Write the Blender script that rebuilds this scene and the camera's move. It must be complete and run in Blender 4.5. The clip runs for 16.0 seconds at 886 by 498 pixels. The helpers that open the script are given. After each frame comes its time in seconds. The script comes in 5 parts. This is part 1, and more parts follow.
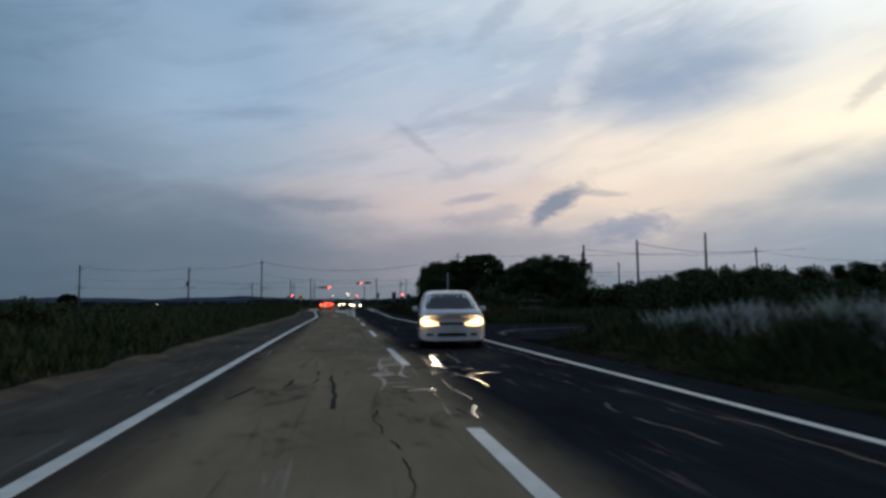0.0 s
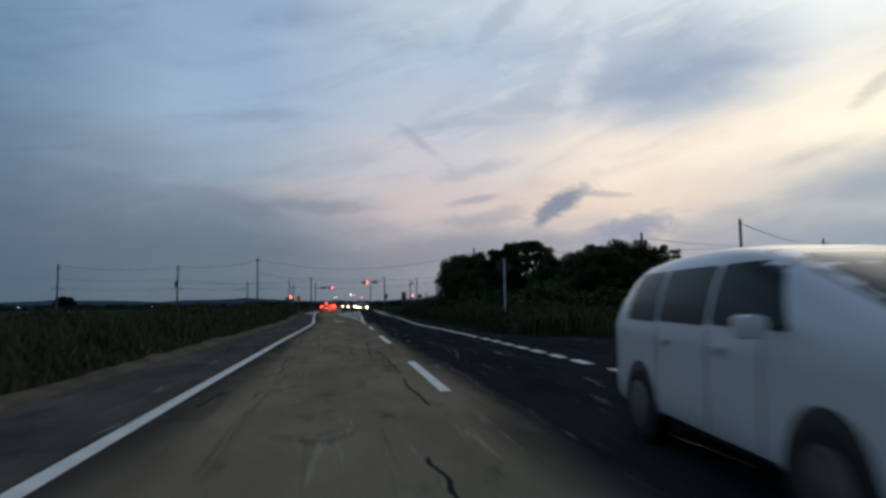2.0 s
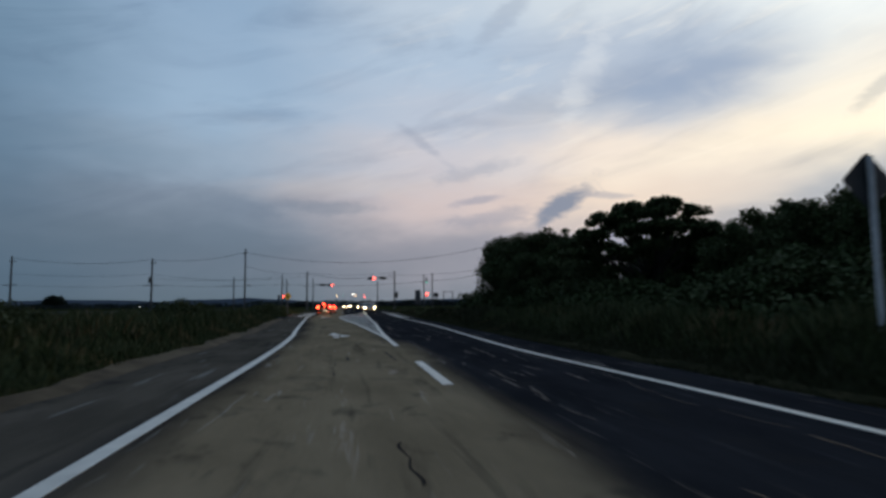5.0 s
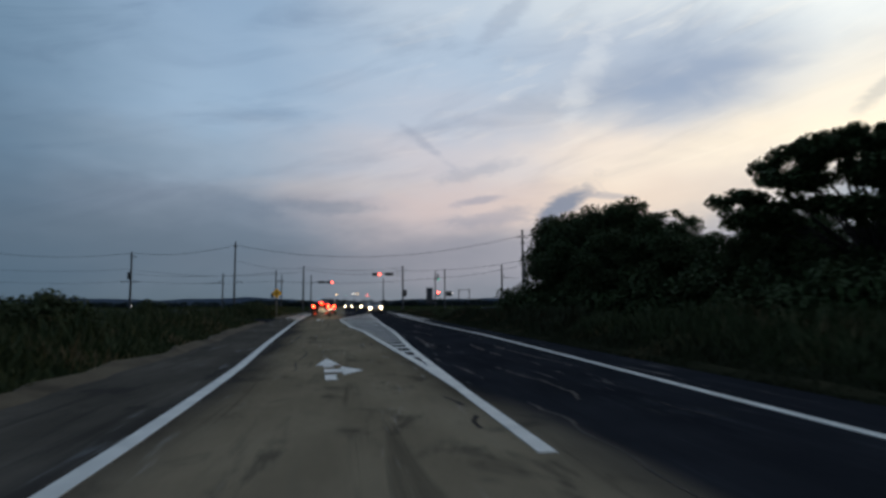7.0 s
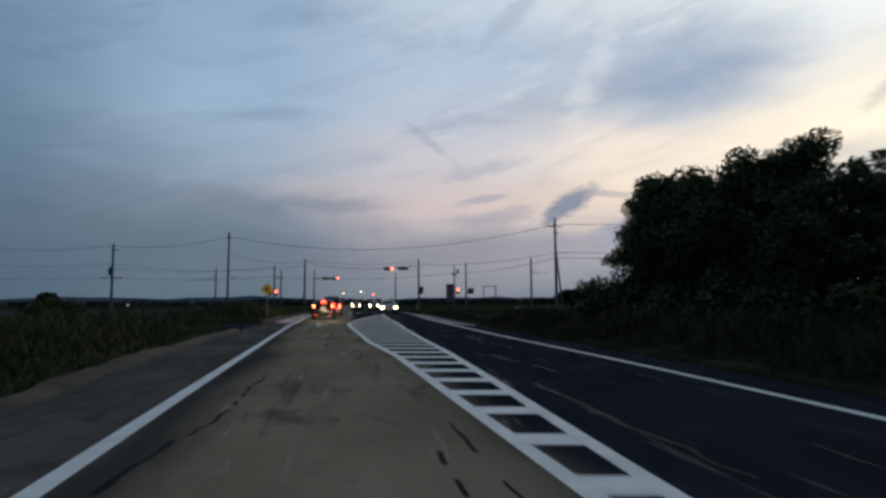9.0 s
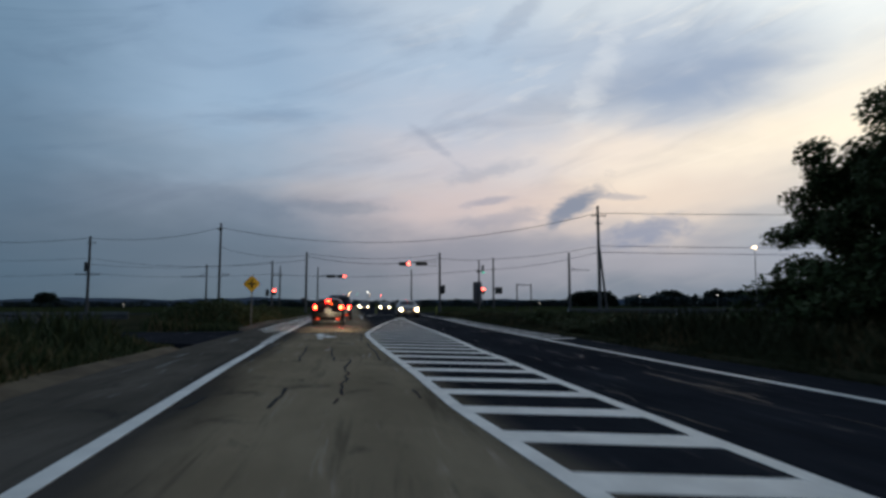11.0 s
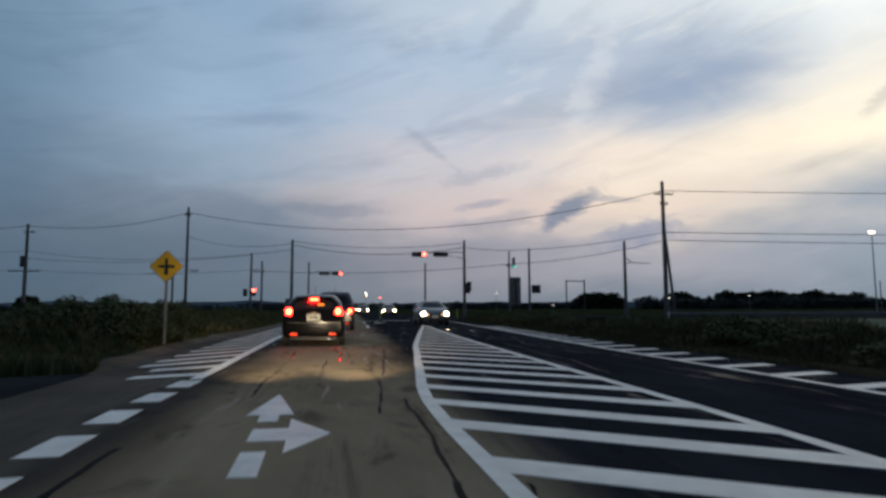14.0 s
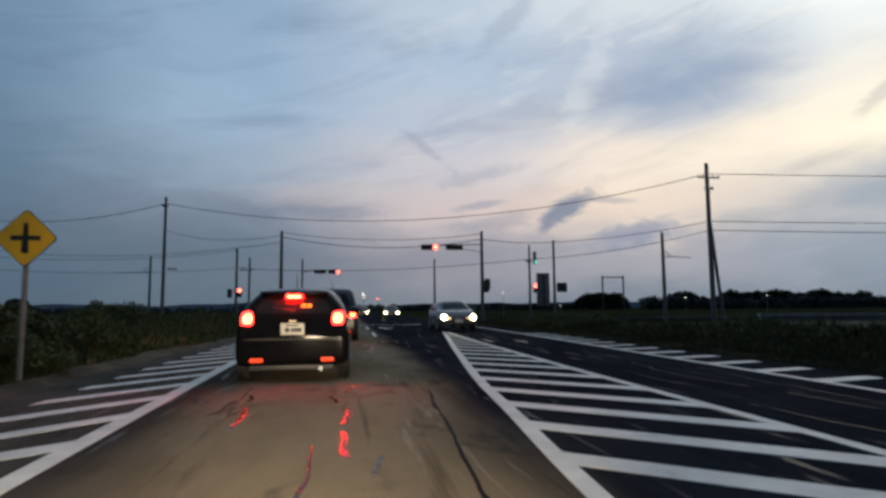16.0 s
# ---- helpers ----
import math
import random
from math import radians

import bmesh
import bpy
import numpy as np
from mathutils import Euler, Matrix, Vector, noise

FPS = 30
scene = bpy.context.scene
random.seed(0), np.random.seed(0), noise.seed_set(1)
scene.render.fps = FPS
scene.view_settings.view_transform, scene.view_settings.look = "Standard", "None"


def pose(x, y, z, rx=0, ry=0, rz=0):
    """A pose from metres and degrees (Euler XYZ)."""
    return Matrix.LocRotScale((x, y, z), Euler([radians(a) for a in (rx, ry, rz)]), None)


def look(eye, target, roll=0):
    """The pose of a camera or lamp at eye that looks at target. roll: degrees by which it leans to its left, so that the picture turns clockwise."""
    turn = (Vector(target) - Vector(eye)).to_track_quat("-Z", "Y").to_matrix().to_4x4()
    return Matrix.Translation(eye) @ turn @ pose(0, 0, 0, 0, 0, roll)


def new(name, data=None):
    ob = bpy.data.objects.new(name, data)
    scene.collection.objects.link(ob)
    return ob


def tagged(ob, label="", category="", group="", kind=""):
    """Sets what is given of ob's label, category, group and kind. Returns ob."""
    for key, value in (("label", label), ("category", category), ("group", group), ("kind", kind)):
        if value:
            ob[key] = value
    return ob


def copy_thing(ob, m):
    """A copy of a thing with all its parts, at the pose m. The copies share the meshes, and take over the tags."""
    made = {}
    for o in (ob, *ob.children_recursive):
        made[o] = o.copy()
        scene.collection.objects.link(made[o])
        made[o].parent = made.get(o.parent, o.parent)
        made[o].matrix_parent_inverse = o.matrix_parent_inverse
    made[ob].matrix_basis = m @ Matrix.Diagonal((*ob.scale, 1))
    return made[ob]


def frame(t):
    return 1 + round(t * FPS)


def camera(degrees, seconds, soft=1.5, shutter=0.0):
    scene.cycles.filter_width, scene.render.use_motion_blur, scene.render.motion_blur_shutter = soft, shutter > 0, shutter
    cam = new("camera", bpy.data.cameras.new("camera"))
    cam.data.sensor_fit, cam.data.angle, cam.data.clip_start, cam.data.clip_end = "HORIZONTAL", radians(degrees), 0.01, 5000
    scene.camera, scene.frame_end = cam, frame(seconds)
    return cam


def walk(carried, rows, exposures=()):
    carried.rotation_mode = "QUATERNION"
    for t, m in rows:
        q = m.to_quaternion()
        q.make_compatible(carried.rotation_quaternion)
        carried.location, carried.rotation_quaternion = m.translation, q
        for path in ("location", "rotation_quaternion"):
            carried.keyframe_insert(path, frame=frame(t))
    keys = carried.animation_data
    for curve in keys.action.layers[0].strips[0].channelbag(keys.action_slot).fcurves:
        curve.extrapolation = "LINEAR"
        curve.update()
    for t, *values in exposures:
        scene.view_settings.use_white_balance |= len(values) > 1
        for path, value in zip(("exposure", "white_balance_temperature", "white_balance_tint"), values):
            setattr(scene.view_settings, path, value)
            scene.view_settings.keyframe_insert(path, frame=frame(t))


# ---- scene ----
from mathutils.bvhtree import BVHTree

PATH = [
    (0, (-1.167, -1.023, 1.19), (-0.832, 0.941, 1.364), -0.5),
    (0.5, (-1.181, 2.373, 1.173), (-0.855, 4.339, 1.35), -0.4),
    (1, (-1.203, 5.769, 1.161), (-0.879, 7.734, 1.34), -0.6),
    (1.5, (-1.198, 9.164, 1.158), (-0.876, 11.13, 1.336), -0.7),
    (2, (-1.245, 12.57, 1.147), (-0.92, 14.536, 1.326), -0.7),
    (2.5, (-1.293, 15.972, 1.14), (-0.968, 17.937, 1.316), -0.35),
    (3, (-1.316, 19.341, 1.143), (-0.993, 21.307, 1.319), -0.2),
    (3.5, (-1.336, 22.5, 1.135), (-1.016, 24.466, 1.316), -0.1),
    (4, (-1.34, 25.79, 1.15), (-1.018, 27.755, 1.332), -0.3),
    (6.5, (-1.355, 41.15, 1.049), (-1.037, 43.116, 1.229), -0.6),
    (7, (-1.413, 44.194, 1.074), (-1.097, 46.16, 1.255), -0.3),
    (7.5, (-1.436, 47.165, 1.085), (-1.121, 49.133, 1.261), -0.3),
    (8, (-1.465, 50.091, 1.094), (-1.154, 52.059, 1.269), -0.4),
    (8.5, (-1.534, 52.976, 1.095), (-1.227, 54.945, 1.272), -0.2),
    (9, (-1.64, 55.846, 1.093), (-1.342, 57.815, 1.27), -0.3),
    (11.5, (-2.287, 70.101, 1.012), (-2.007, 72.072, 1.196), -0.1),
    (12, (-2.366, 72.81, 1.012), (-2.084, 74.782, 1.195), -0.3),
    (12.5, (-2.422, 75.347, 1.015), (-2.139, 77.319, 1.196), -0.3),
    (13, (-2.509, 77.756, 0.978), (-2.219, 79.725, 1.165), -0.2),
    (13.5, (-2.558, 80.051, 0.988), (-2.263, 82.02, 1.176), -0.1),
    (14, (-2.603, 82.183, 0.987), (-2.304, 84.152, 1.18), -0.2),
    (14.5, (-2.646, 84.151, 0.986), (-2.345, 86.118, 1.187), -0.2),
    (15, (-2.674, 86.009, 0.989), (-2.37, 87.975, 1.19), -0.5),
    (15.5, (-2.744, 87.71, 0.999), (-2.435, 89.676, 1.198), -0.6),
    (16, (-2.79, 89.367, 1.013), (-2.48, 91.333, 1.21), -0.5),
]
cam = camera(72.5, 16.0, soft=3.0, shutter=0.5)
walk(cam, [(t, look(eye, target, roll)) for t, eye, target, roll in PATH])

# ---- world and light ----
scene.view_settings.exposure = 0.0


def rgb(h):
    """Linear colour from a hex colour."""
    v = [int(h[i:i + 2], 16) / 255 for i in (0, 2, 4)]
    return tuple(c / 12.92 if c < 0.04045 else ((c + 0.055) / 1.055) ** 2.4 for c in v) + (1.0,)


class Nodes:
    """Short calls for building a node tree."""

    def __init__(self, tree):
        self.tree = tree
        tree.nodes.clear()

    def add(self, kind):
        return self.tree.nodes.new(kind)

    def put(self, socket, value):
        if value is None:
            return
        if hasattr(value, "links"):
            self.tree.links.new(value, socket)
        else:
            socket.default_value = value

    def math(self, op, a, b=None, c=None, clamp=False):
        n = self.add("ShaderNodeMath")
        n.operation, n.use_clamp = op, clamp
        for s, v in zip(n.inputs, (a, b, c)):
            self.put(s, v)
        return n.outputs[0]

    def span(self, x, a, b, lo=0.0, hi=1.0, smooth=True):
        n = self.add("ShaderNodeMapRange")
        n.interpolation_type = "SMOOTHSTEP" if smooth else "LINEAR"
        for s, v in zip(n.inputs, (x, a, b, lo, hi)):
            self.put(s, v)
        return n.outputs[0]

    def mix(self, f, a, b, blend="MIX"):
        n = self.add("ShaderNodeMix")
        n.data_type, n.blend_type = "RGBA", blend
        self.put(n.inputs[0], f)
        self.put(n.inputs[6], a)
        self.put(n.inputs[7], b)
        return n.outputs[2]

    def ramp(self, x, stops, smooth="LINEAR"):
        n = self.add("ShaderNodeValToRGB")
        n.color_ramp.interpolation = smooth
        e = n.color_ramp.elements
        while len(e) < len(stops):
            e.new(0.5)
        for el, (p, c) in zip(e, stops):
            el.position, el.color = p, c
        self.put(n.inputs[0], x)
        return n.outputs[0]

    def noise(self, vec, scale, detail=4.0, rough=0.5, warp=0.0):
        n = self.add("ShaderNodeTexNoise")
        self.put(n.inputs["Vector"], vec)
        n.inputs["Scale"].default_value = scale
        n.inputs["Detail"].default_value = detail
        n.inputs["Roughness"].default_value = rough
        n.inputs["Distortion"].default_value = warp
        return n.outputs[0]

    def vec(self, x, y, z=0.0):
        n = self.add("ShaderNodeCombineXYZ")
        for s, v in zip(n.inputs, (x, y, z)):
            self.put(s, v)
        return n.outputs[0]

    def split(self, v):
        n = self.add("ShaderNodeSeparateXYZ")
        self.put(n.inputs[0], v)
        return n.outputs


HEAD = 9.0          # degrees right of the road at which the sky's layout is centred


def dusk_sky():
    world = bpy.data.worlds.new("dusk")
    scene.world = world
    world.use_nodes = True
    k = Nodes(world.node_tree)
    d = k.split(k.add("ShaderNodeTexCoord").outputs["Generated"])
    az = k.math("SUBTRACT", k.math("ARCTAN2", d[0], d[1]), radians(HEAD))
    az = k.math("MULTIPLY", az, 57.2958)
    az = k.math("WRAP", az, 180.0, -180.0)
    el = k.math("MULTIPLY", k.math("ARCSINE", d[2]), 57.2958)
    # soft wandering of the layout, so that no boundary is straight
    base = k.vec(k.math("MULTIPLY", az, 0.055), k.math("MULTIPLY", el, 0.15))
    w1 = k.math("SUBTRACT", k.noise(base, 1.6, 3, 0.55), 0.5)
    w2 = k.math("SUBTRACT", k.noise(k.vec(k.math("MULTIPLY", az, 0.05), k.math("MULTIPLY", el, 0.12), 7.3), 2.3, 3, 0.55), 0.5)
    azw = k.math("MULTIPLY_ADD", w1, 9.0, az)
    elw = k.math("MULTIPLY_ADD", w2, 4.5, el)
    t = k.math("DIVIDE", elw, 60.0, clamp=True)
    rows = (0.0, 0.075, 0.15, 0.225, 0.3, 0.37, 0.46, 0.62, 1.0)
    columns = (
        (-40, "465a6e 485e74 50677f 57718c 5d7996 607d9a 627fa0 4c617c 6d829f"),
        (-20, "546576 5c6c7f 74849a 869bb4 86a1bf 819cbb 7c98b8 566b86 6d829f"),
        (0, "6e7785 888a98 b2abb2 b3b4c0 a4b0c4 9db0c8 a6b6ca 63758e 6d829f"),
        (18, "6f7988 9797a2 d4c5ba d9cec6 b0b6c2 a3afc2 c3cbd4 6c7c92 6e839f"),
        (38, "76818f 8791a0 b6b5b7 efe3cf dcd8d2 c9cfd5 e6eaea 76859a 6e839f"),
        (80, "6f7681 8b8a92 a1968f a39b93 8c8f96 7c8693 76828f 566479 6d829f"),
    )
    col = None
    for i, (a, hexes) in enumerate(columns):
        r = k.ramp(t, [(p, rgb(h)) for p, h in zip(rows, hexes.split())], "EASE")
        col = r if col is None else k.mix(k.span(azw, columns[i - 1][0], a), col, r)
    # behind the camera the sky is the evening's plain blue grey
    far = k.ramp(t, [(p, rgb(h)) for p, h in zip(rows, "3b4855 3f4e5f 435569 475b73 495f79 4b627d 4d6482 51668a 6d829f".split())], "EASE")
    col = k.mix(k.span(k.math("ABSOLUTE", k.math("SUBTRACT", az, 15.0)), 70, 140), col, far)
    # long streaked cloud sheets rising to the right
    ca, sa = math.cos(radians(13)), math.sin(radians(13))
    u = k.math("ADD", k.math("MULTIPLY", az, ca), k.math("MULTIPLY", el, sa))
    v = k.math("SUBTRACT", k.math("MULTIPLY", el, ca), k.math("MULTIPLY", az, sa))
    sheet = k.noise(k.vec(k.math("MULTIPLY", u, 0.05), k.math("MULTIPLY", v, 0.21), 2.0), 1.3, 7, 0.58, 0.6)
    fine = k.noise(k.vec(k.math("MULTIPLY", u, 0.11), k.math("MULTIPLY", v, 0.75), 5.0), 1.2, 6, 0.6, 0.8)
    high = k.span(el, 3, 14)
    dark = k.math("MULTIPLY", k.span(sheet, 0.46, 0.78), k.math("MULTIPLY_ADD", high, 0.2, 0.08))
    col = k.mix(dark, col, k.mix(1.0, col, rgb("7a8ba6"), "MULTIPLY"))
    light = k.math("MULTIPLY", k.span(fine, 0.52, 0.78), k.math("MULTIPLY", k.span(azw, -25, 30), k.math("MULTIPLY_ADD", high, 0.2, 0.04)))
    col = k.mix(light, col, rgb("f2ebe0"))
    # single clouds: azimuth, elevation, half length, half height, tilt, weight, colour
    clouds = (
        (38.5, 24.5, 8.0, 3.2, 15, 0.65, "f0f2f0"),
        (29.0, 14.6, 15.0, 2.3, 12, 0.45, "ece0cd"),
        (14.0, 20.5, 5.0, 1.5, 62, 0.35, "d2d6dc"),
        (5.0, 9.6, 10.0, 2.2, 0, 0.3, "ccb8b2"),
        (-8.5, 11.0, 9.0, 1.1, 3, 0.4, "b3b0b4"),
        (22.6, 19.4, 8.6, 3.3, 6, 0.9, "8696b0"),
        (36.5, 8.9, 9.5, 2.3, 16, 0.8, "8c96a5"),
        (11.4, 9.0, 3.6, 1.1, 33, 0.85, "66758e"),
        (4.2, 8.0, 5.5, 0.8, 8, 0.45, "7c8499"),
        (17.8, 6.5, 4.4, 1.4, 12, 0.75, "77829c"),
        (3.4, 9.7, 2.4, 0.4, 9, 0.5, "79829a"),
        (15.4, 9.8, 2.4, 0.3, -6, 0.45, "7c8499"),
        (-11.2, 9.0, 5.6, 0.75, 0, 0.45, "66758a"),
        (-18.5, 8.9, 5.0, 1.0, -14, 0.4, "64748a"),
        (3.2, 12.4, 4.6, 0.75, 12, 0.42, "8690a4"),
        (-1.6, 15.1, 3.2, 0.5, -38, 0.4, "858fa5"),
        (37.2, 16.4, 2.6, 0.7, 38, 0.32, "76828f"),
        (6.7, 26.3, 4.5, 1.1, 40, 0.35, "7f8da5"),
        (-30.0, 13.0, 14.0, 2.2, 4, 0.3, "56708a"),
        (-24.0, 6.0, 17.0, 3.2, -4, 0.6, "54667a"),
        (-5.0, 4.2, 14.0, 1.6, 2, 0.35, "666f7f"),
    )
    rag = k.noise(k.vec(k.math("MULTIPLY", az, 0.25), k.math("MULTIPLY", el, 0.55), 11.0), 1.7, 6, 0.62, 0.5)
    soft = k.noise(k.vec(k.math("MULTIPLY", az, 0.1), k.math("MULTIPLY", el, 0.25), 4.0), 1.3, 4, 0.5, 0.4)
    for a, e, la, le, tilt, weight, hexed in clouds:
        ct, st = math.cos(radians(tilt)), math.sin(radians(tilt))
        x, y = k.math("SUBTRACT", az, a), k.math("SUBTRACT", el, e)
        p = k.math("DIVIDE", k.math("ADD", k.math("MULTIPLY", x, ct), k.math("MULTIPLY", y, st)), la)
        q = k.math("DIVIDE", k.math("SUBTRACT", k.math("MULTIPLY", y, ct), k.math("MULTIPLY", x, st)), le)
        r = k.math("SQRT", k.math("ADD", k.math("MULTIPLY", p, p), k.math("MULTIPLY", q, q)))
        big_ = la > 7
        r = k.math("ADD", r, k.math("MULTIPLY", k.math("SUBTRACT", soft if big_ else rag, 0.5), 1.6 if big_ else 1.9))
        col = k.mix(k.math("MULTIPLY", k.span(r, 1.5 if big_ else 1.3, 0.0 if big_ else 0.3), weight), col, rgb(hexed))
    # below the horizon the ground's dark
    col = k.mix(k.span(el, -0.6, -0.05), rgb("2a2f30"), col)
    col = k.mix(1.0, col, k.mix(k.span(azw, -32, 34), (1.075, 1.0, 0.908, 1), (1.0, 1.0, 0.96, 1)), "MULTIPLY")
    bg = k.add("ShaderNodeBackground")
    k.put(bg.inputs[0], col)
    bg.inputs[1].default_value = 1.3
    k.tree.links.new(bg.outputs[0], k.add("ShaderNodeOutputWorld").inputs[0])


dusk_sky()
# the last warmth of the set sun, from low on the right
sun = new("sun", bpy.data.lights.new("sun", "SUN"))
sun.data.energy, sun.data.angle, sun.data.color = 0.1, radians(25), (1.0, 0.82, 0.62)
sun.matrix_world = look((60, 60, 18), (0, 0, 0))


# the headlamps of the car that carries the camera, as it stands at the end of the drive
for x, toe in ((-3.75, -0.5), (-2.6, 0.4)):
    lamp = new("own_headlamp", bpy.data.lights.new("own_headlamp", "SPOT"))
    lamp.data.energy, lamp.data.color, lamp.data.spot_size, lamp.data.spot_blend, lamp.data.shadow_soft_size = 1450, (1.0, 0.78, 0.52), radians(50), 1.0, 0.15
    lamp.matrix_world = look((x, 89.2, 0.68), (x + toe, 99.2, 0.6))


# ---- materials ----
def material(name, build):
    m = bpy.data.materials.new(name)
    m.use_nodes = True
    k = Nodes(m.node_tree)
    bsdf = k.add("ShaderNodeBsdfPrincipled")
    k.tree.links.new(bsdf.outputs[0], k.add("ShaderNodeOutputMaterial").inputs[0])
    build(k, bsdf.inputs)
    return m


def bumped(k, s, height, strength=0.4, distance=0.01):
    b = k.add("ShaderNodeBump")
    b.inputs["Strength"].default_value, b.inputs["Distance"].default_value = strength, distance
    k.put(b.inputs["Height"], height)
    k.put(s["Normal"], b.outputs[0])


def grey(v, warm=0.0):
    return (v * (1 + warm), v, v * (1 - warm), 1.0)


def simple(a, b, rough=0.6, scale=6.0, metal=0.0, bump=0.2, detail=6.0, gloss=0.5):
    """Two tones in blotches and grain, for ordinary surfaces."""
    def build(k, s):
        at = k.add("ShaderNodeTexCoord").outputs["Object"]
        n = k.noise(at, scale, detail, 0.6)
        g = k.noise(at, scale * 14, 3, 0.6)
        c = k.mix(k.span(n, 0.35, 0.65), a, b)
        k.put(s["Base Color"], k.mix(k.math("MULTIPLY", g, 0.35), c, a, "MULTIPLY"))
        k.put(s["Roughness"], k.span(n, 0.2, 0.8, rough * 0.8, min(1.0, rough * 1.2), False))
        s["Metallic"].default_value = metal
        s["Specular IOR Level"].default_value = gloss
        if bump:
            bumped(k, s, g, bump, 0.004)
    return build


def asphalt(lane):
    """Worn asphalt, damp after rain: dark chippings, headlight painted into the own lane and its shoulder, and wet
    streaks that mirror lights.
    """
    def build(k, s):
        at = k.add("ShaderNodeTexCoord").outputs["Object"]
        x, y, z = k.split(at)
        grain = k.noise(at, 130, 3, 0.7)
        blot = k.noise(k.vec(x, k.math("MULTIPLY", y, 0.35)), 0.9, 6, 0.62)
        streak = k.noise(k.vec(k.math("MULTIPLY", x, 2.2), k.math("MULTIPLY", y, 0.12)), 1.6, 6, 0.65, 0.6)
        smooth = k.noise(k.vec(x, k.math("MULTIPLY", y, 0.25), 9.0), 0.8, 4, 0.5)
        c = k.mix(k.span(blot, 0.3, 0.7), (0.019, 0.020, 0.023, 1), (0.031, 0.032, 0.036, 1))
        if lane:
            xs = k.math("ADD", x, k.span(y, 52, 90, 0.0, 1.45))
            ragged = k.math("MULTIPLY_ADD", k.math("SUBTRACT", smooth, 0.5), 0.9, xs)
            # headlight pool and its spill on the shoulder, painted as warmer paler colour
            headlit = k.mix(k.span(blot, 0.3, 0.75), (0.215, 0.168, 0.108, 1), (0.310, 0.246, 0.160, 1))
            dust_or_spill = k.mix(k.span(blot, 0.3, 0.75), (0.078, 0.069, 0.055, 1), (0.135, 0.117, 0.093, 1))
            c = k.mix(k.span(ragged, -2.9, -3.5), c, dust_or_spill)
            c = k.mix(k.math("MULTIPLY", k.span(ragged, -3.3, -2.3), k.span(k.math("SUBTRACT", ragged, k.span(y, 44, 56, 0.5, 0.0)), 0.3, -0.6)), c, headlit)
        smudge = k.noise(k.vec(x, k.math("MULTIPLY", y, 0.6), 3.0), 1.5, 7, 0.68, 0.5)
        c = k.mix(k.math("MULTIPLY", k.span(smudge, 0.55, 0.68), 0.5), c, grey(0.03, 0.03))
        # pale streaks, stronger in the oncoming lane: scuffs with sky sheen put into colour
        patchy = k.span(k.noise(k.vec(x, k.math("MULTIPLY", y, 0.4), 5.0), 3.2, 5, 0.7), 0.42, 0.6)
        scuff_sheen = k.math("MULTIPLY", k.math("MULTIPLY", k.span(streak, 0.54, 0.68), patchy), k.span(x, -0.3, 0.8, 0.25, 1.0) if lane else 0.4)
        c = k.mix(k.math("MULTIPLY", scuff_sheen, 0.2), c, grey(0.11, -0.06))
        c = k.mix(k.math("MULTIPLY", k.span(streak, 0.45, 0.3), 0.4), c, grey(0.02))
        k.put(s["Base Color"], k.mix(0.55, c, k.mix(1.0, c, k.ramp(grain, [(0.3, grey(0.45)), (0.7, grey(1.5))]), "MULTIPLY")))
        # wet streaks drawn out along the wheel tracks
        run = k.noise(k.vec(k.math("MULTIPLY", x, 5.0), k.math("MULTIPLY", y, 0.35), 13.0), 1.25, 6, 0.66, 0.5)
        wet = k.math("MULTIPLY", k.span(run, 0.585, 0.66), k.span(smooth, 0.4, 0.55))
        k.put(s["Roughness"], k.math("SUBTRACT", k.span(blot, 0.3, 0.7, 0.72, 0.9, False), k.math("MULTIPLY", wet, 0.42)))
        k.put(s["Specular IOR Level"], k.math("MULTIPLY", wet, 0.035))
        bumped(k, s, grain, 0.3, 0.005)
    return build


def paint(k, s):
    at = k.add("ShaderNodeTexCoord").outputs["Object"]
    n, g = k.noise(at, 2.2, 6, 0.65), k.noise(at, 60, 4, 0.7)
    c = k.mix(k.span(n, 0.35, 0.7), (0.68, 0.65, 0.57, 1), (0.86, 0.82, 0.72, 1))
    wear = k.span(k.math("ADD", k.math("MULTIPLY", n, 0.5), k.math("MULTIPLY", g, 0.5)), 0.41, 0.34)
    k.put(s["Base Color"], k.mix(wear, c, (0.12, 0.12, 0.12, 1)))
    s["Roughness"].default_value = 0.55
    bumped(k, s, g, 0.3, 0.004)


def leafy(a, b, dry=None, rough=0.75):
    def build(k, s):
        at = k.add("ShaderNodeTexCoord").outputs["Object"]
        isle = k.add("ShaderNodeNewGeometry").outputs["Random Per Island"]
        n = k.noise(at, 0.35, 5, 0.6)
        c = k.mix(isle, a, b)
        c = k.mix(k.span(n, 0.4, 0.65), c, k.mix(1.0, c, (0.6, 0.75, 0.55, 1), "MULTIPLY"))
        if dry:
            c = k.mix(k.math("MULTIPLY", k.span(n, 0.48, 0.62), k.span(isle, 0.4, 0.7)), c, dry)
        k.put(s["Base Color"], c)
        s["Roughness"].default_value = rough
        s["Specular IOR Level"].default_value = 0.15
    return build


def glow(color, strength):
    def build(k, s):
        s["Base Color"].default_value = (*[c * 0.6 for c in color], 1)
        s["Emission Color"].default_value = (*color, 1)
        s["Emission Strength"].default_value = strength
        s["Roughness"].default_value = 0.25
    return build


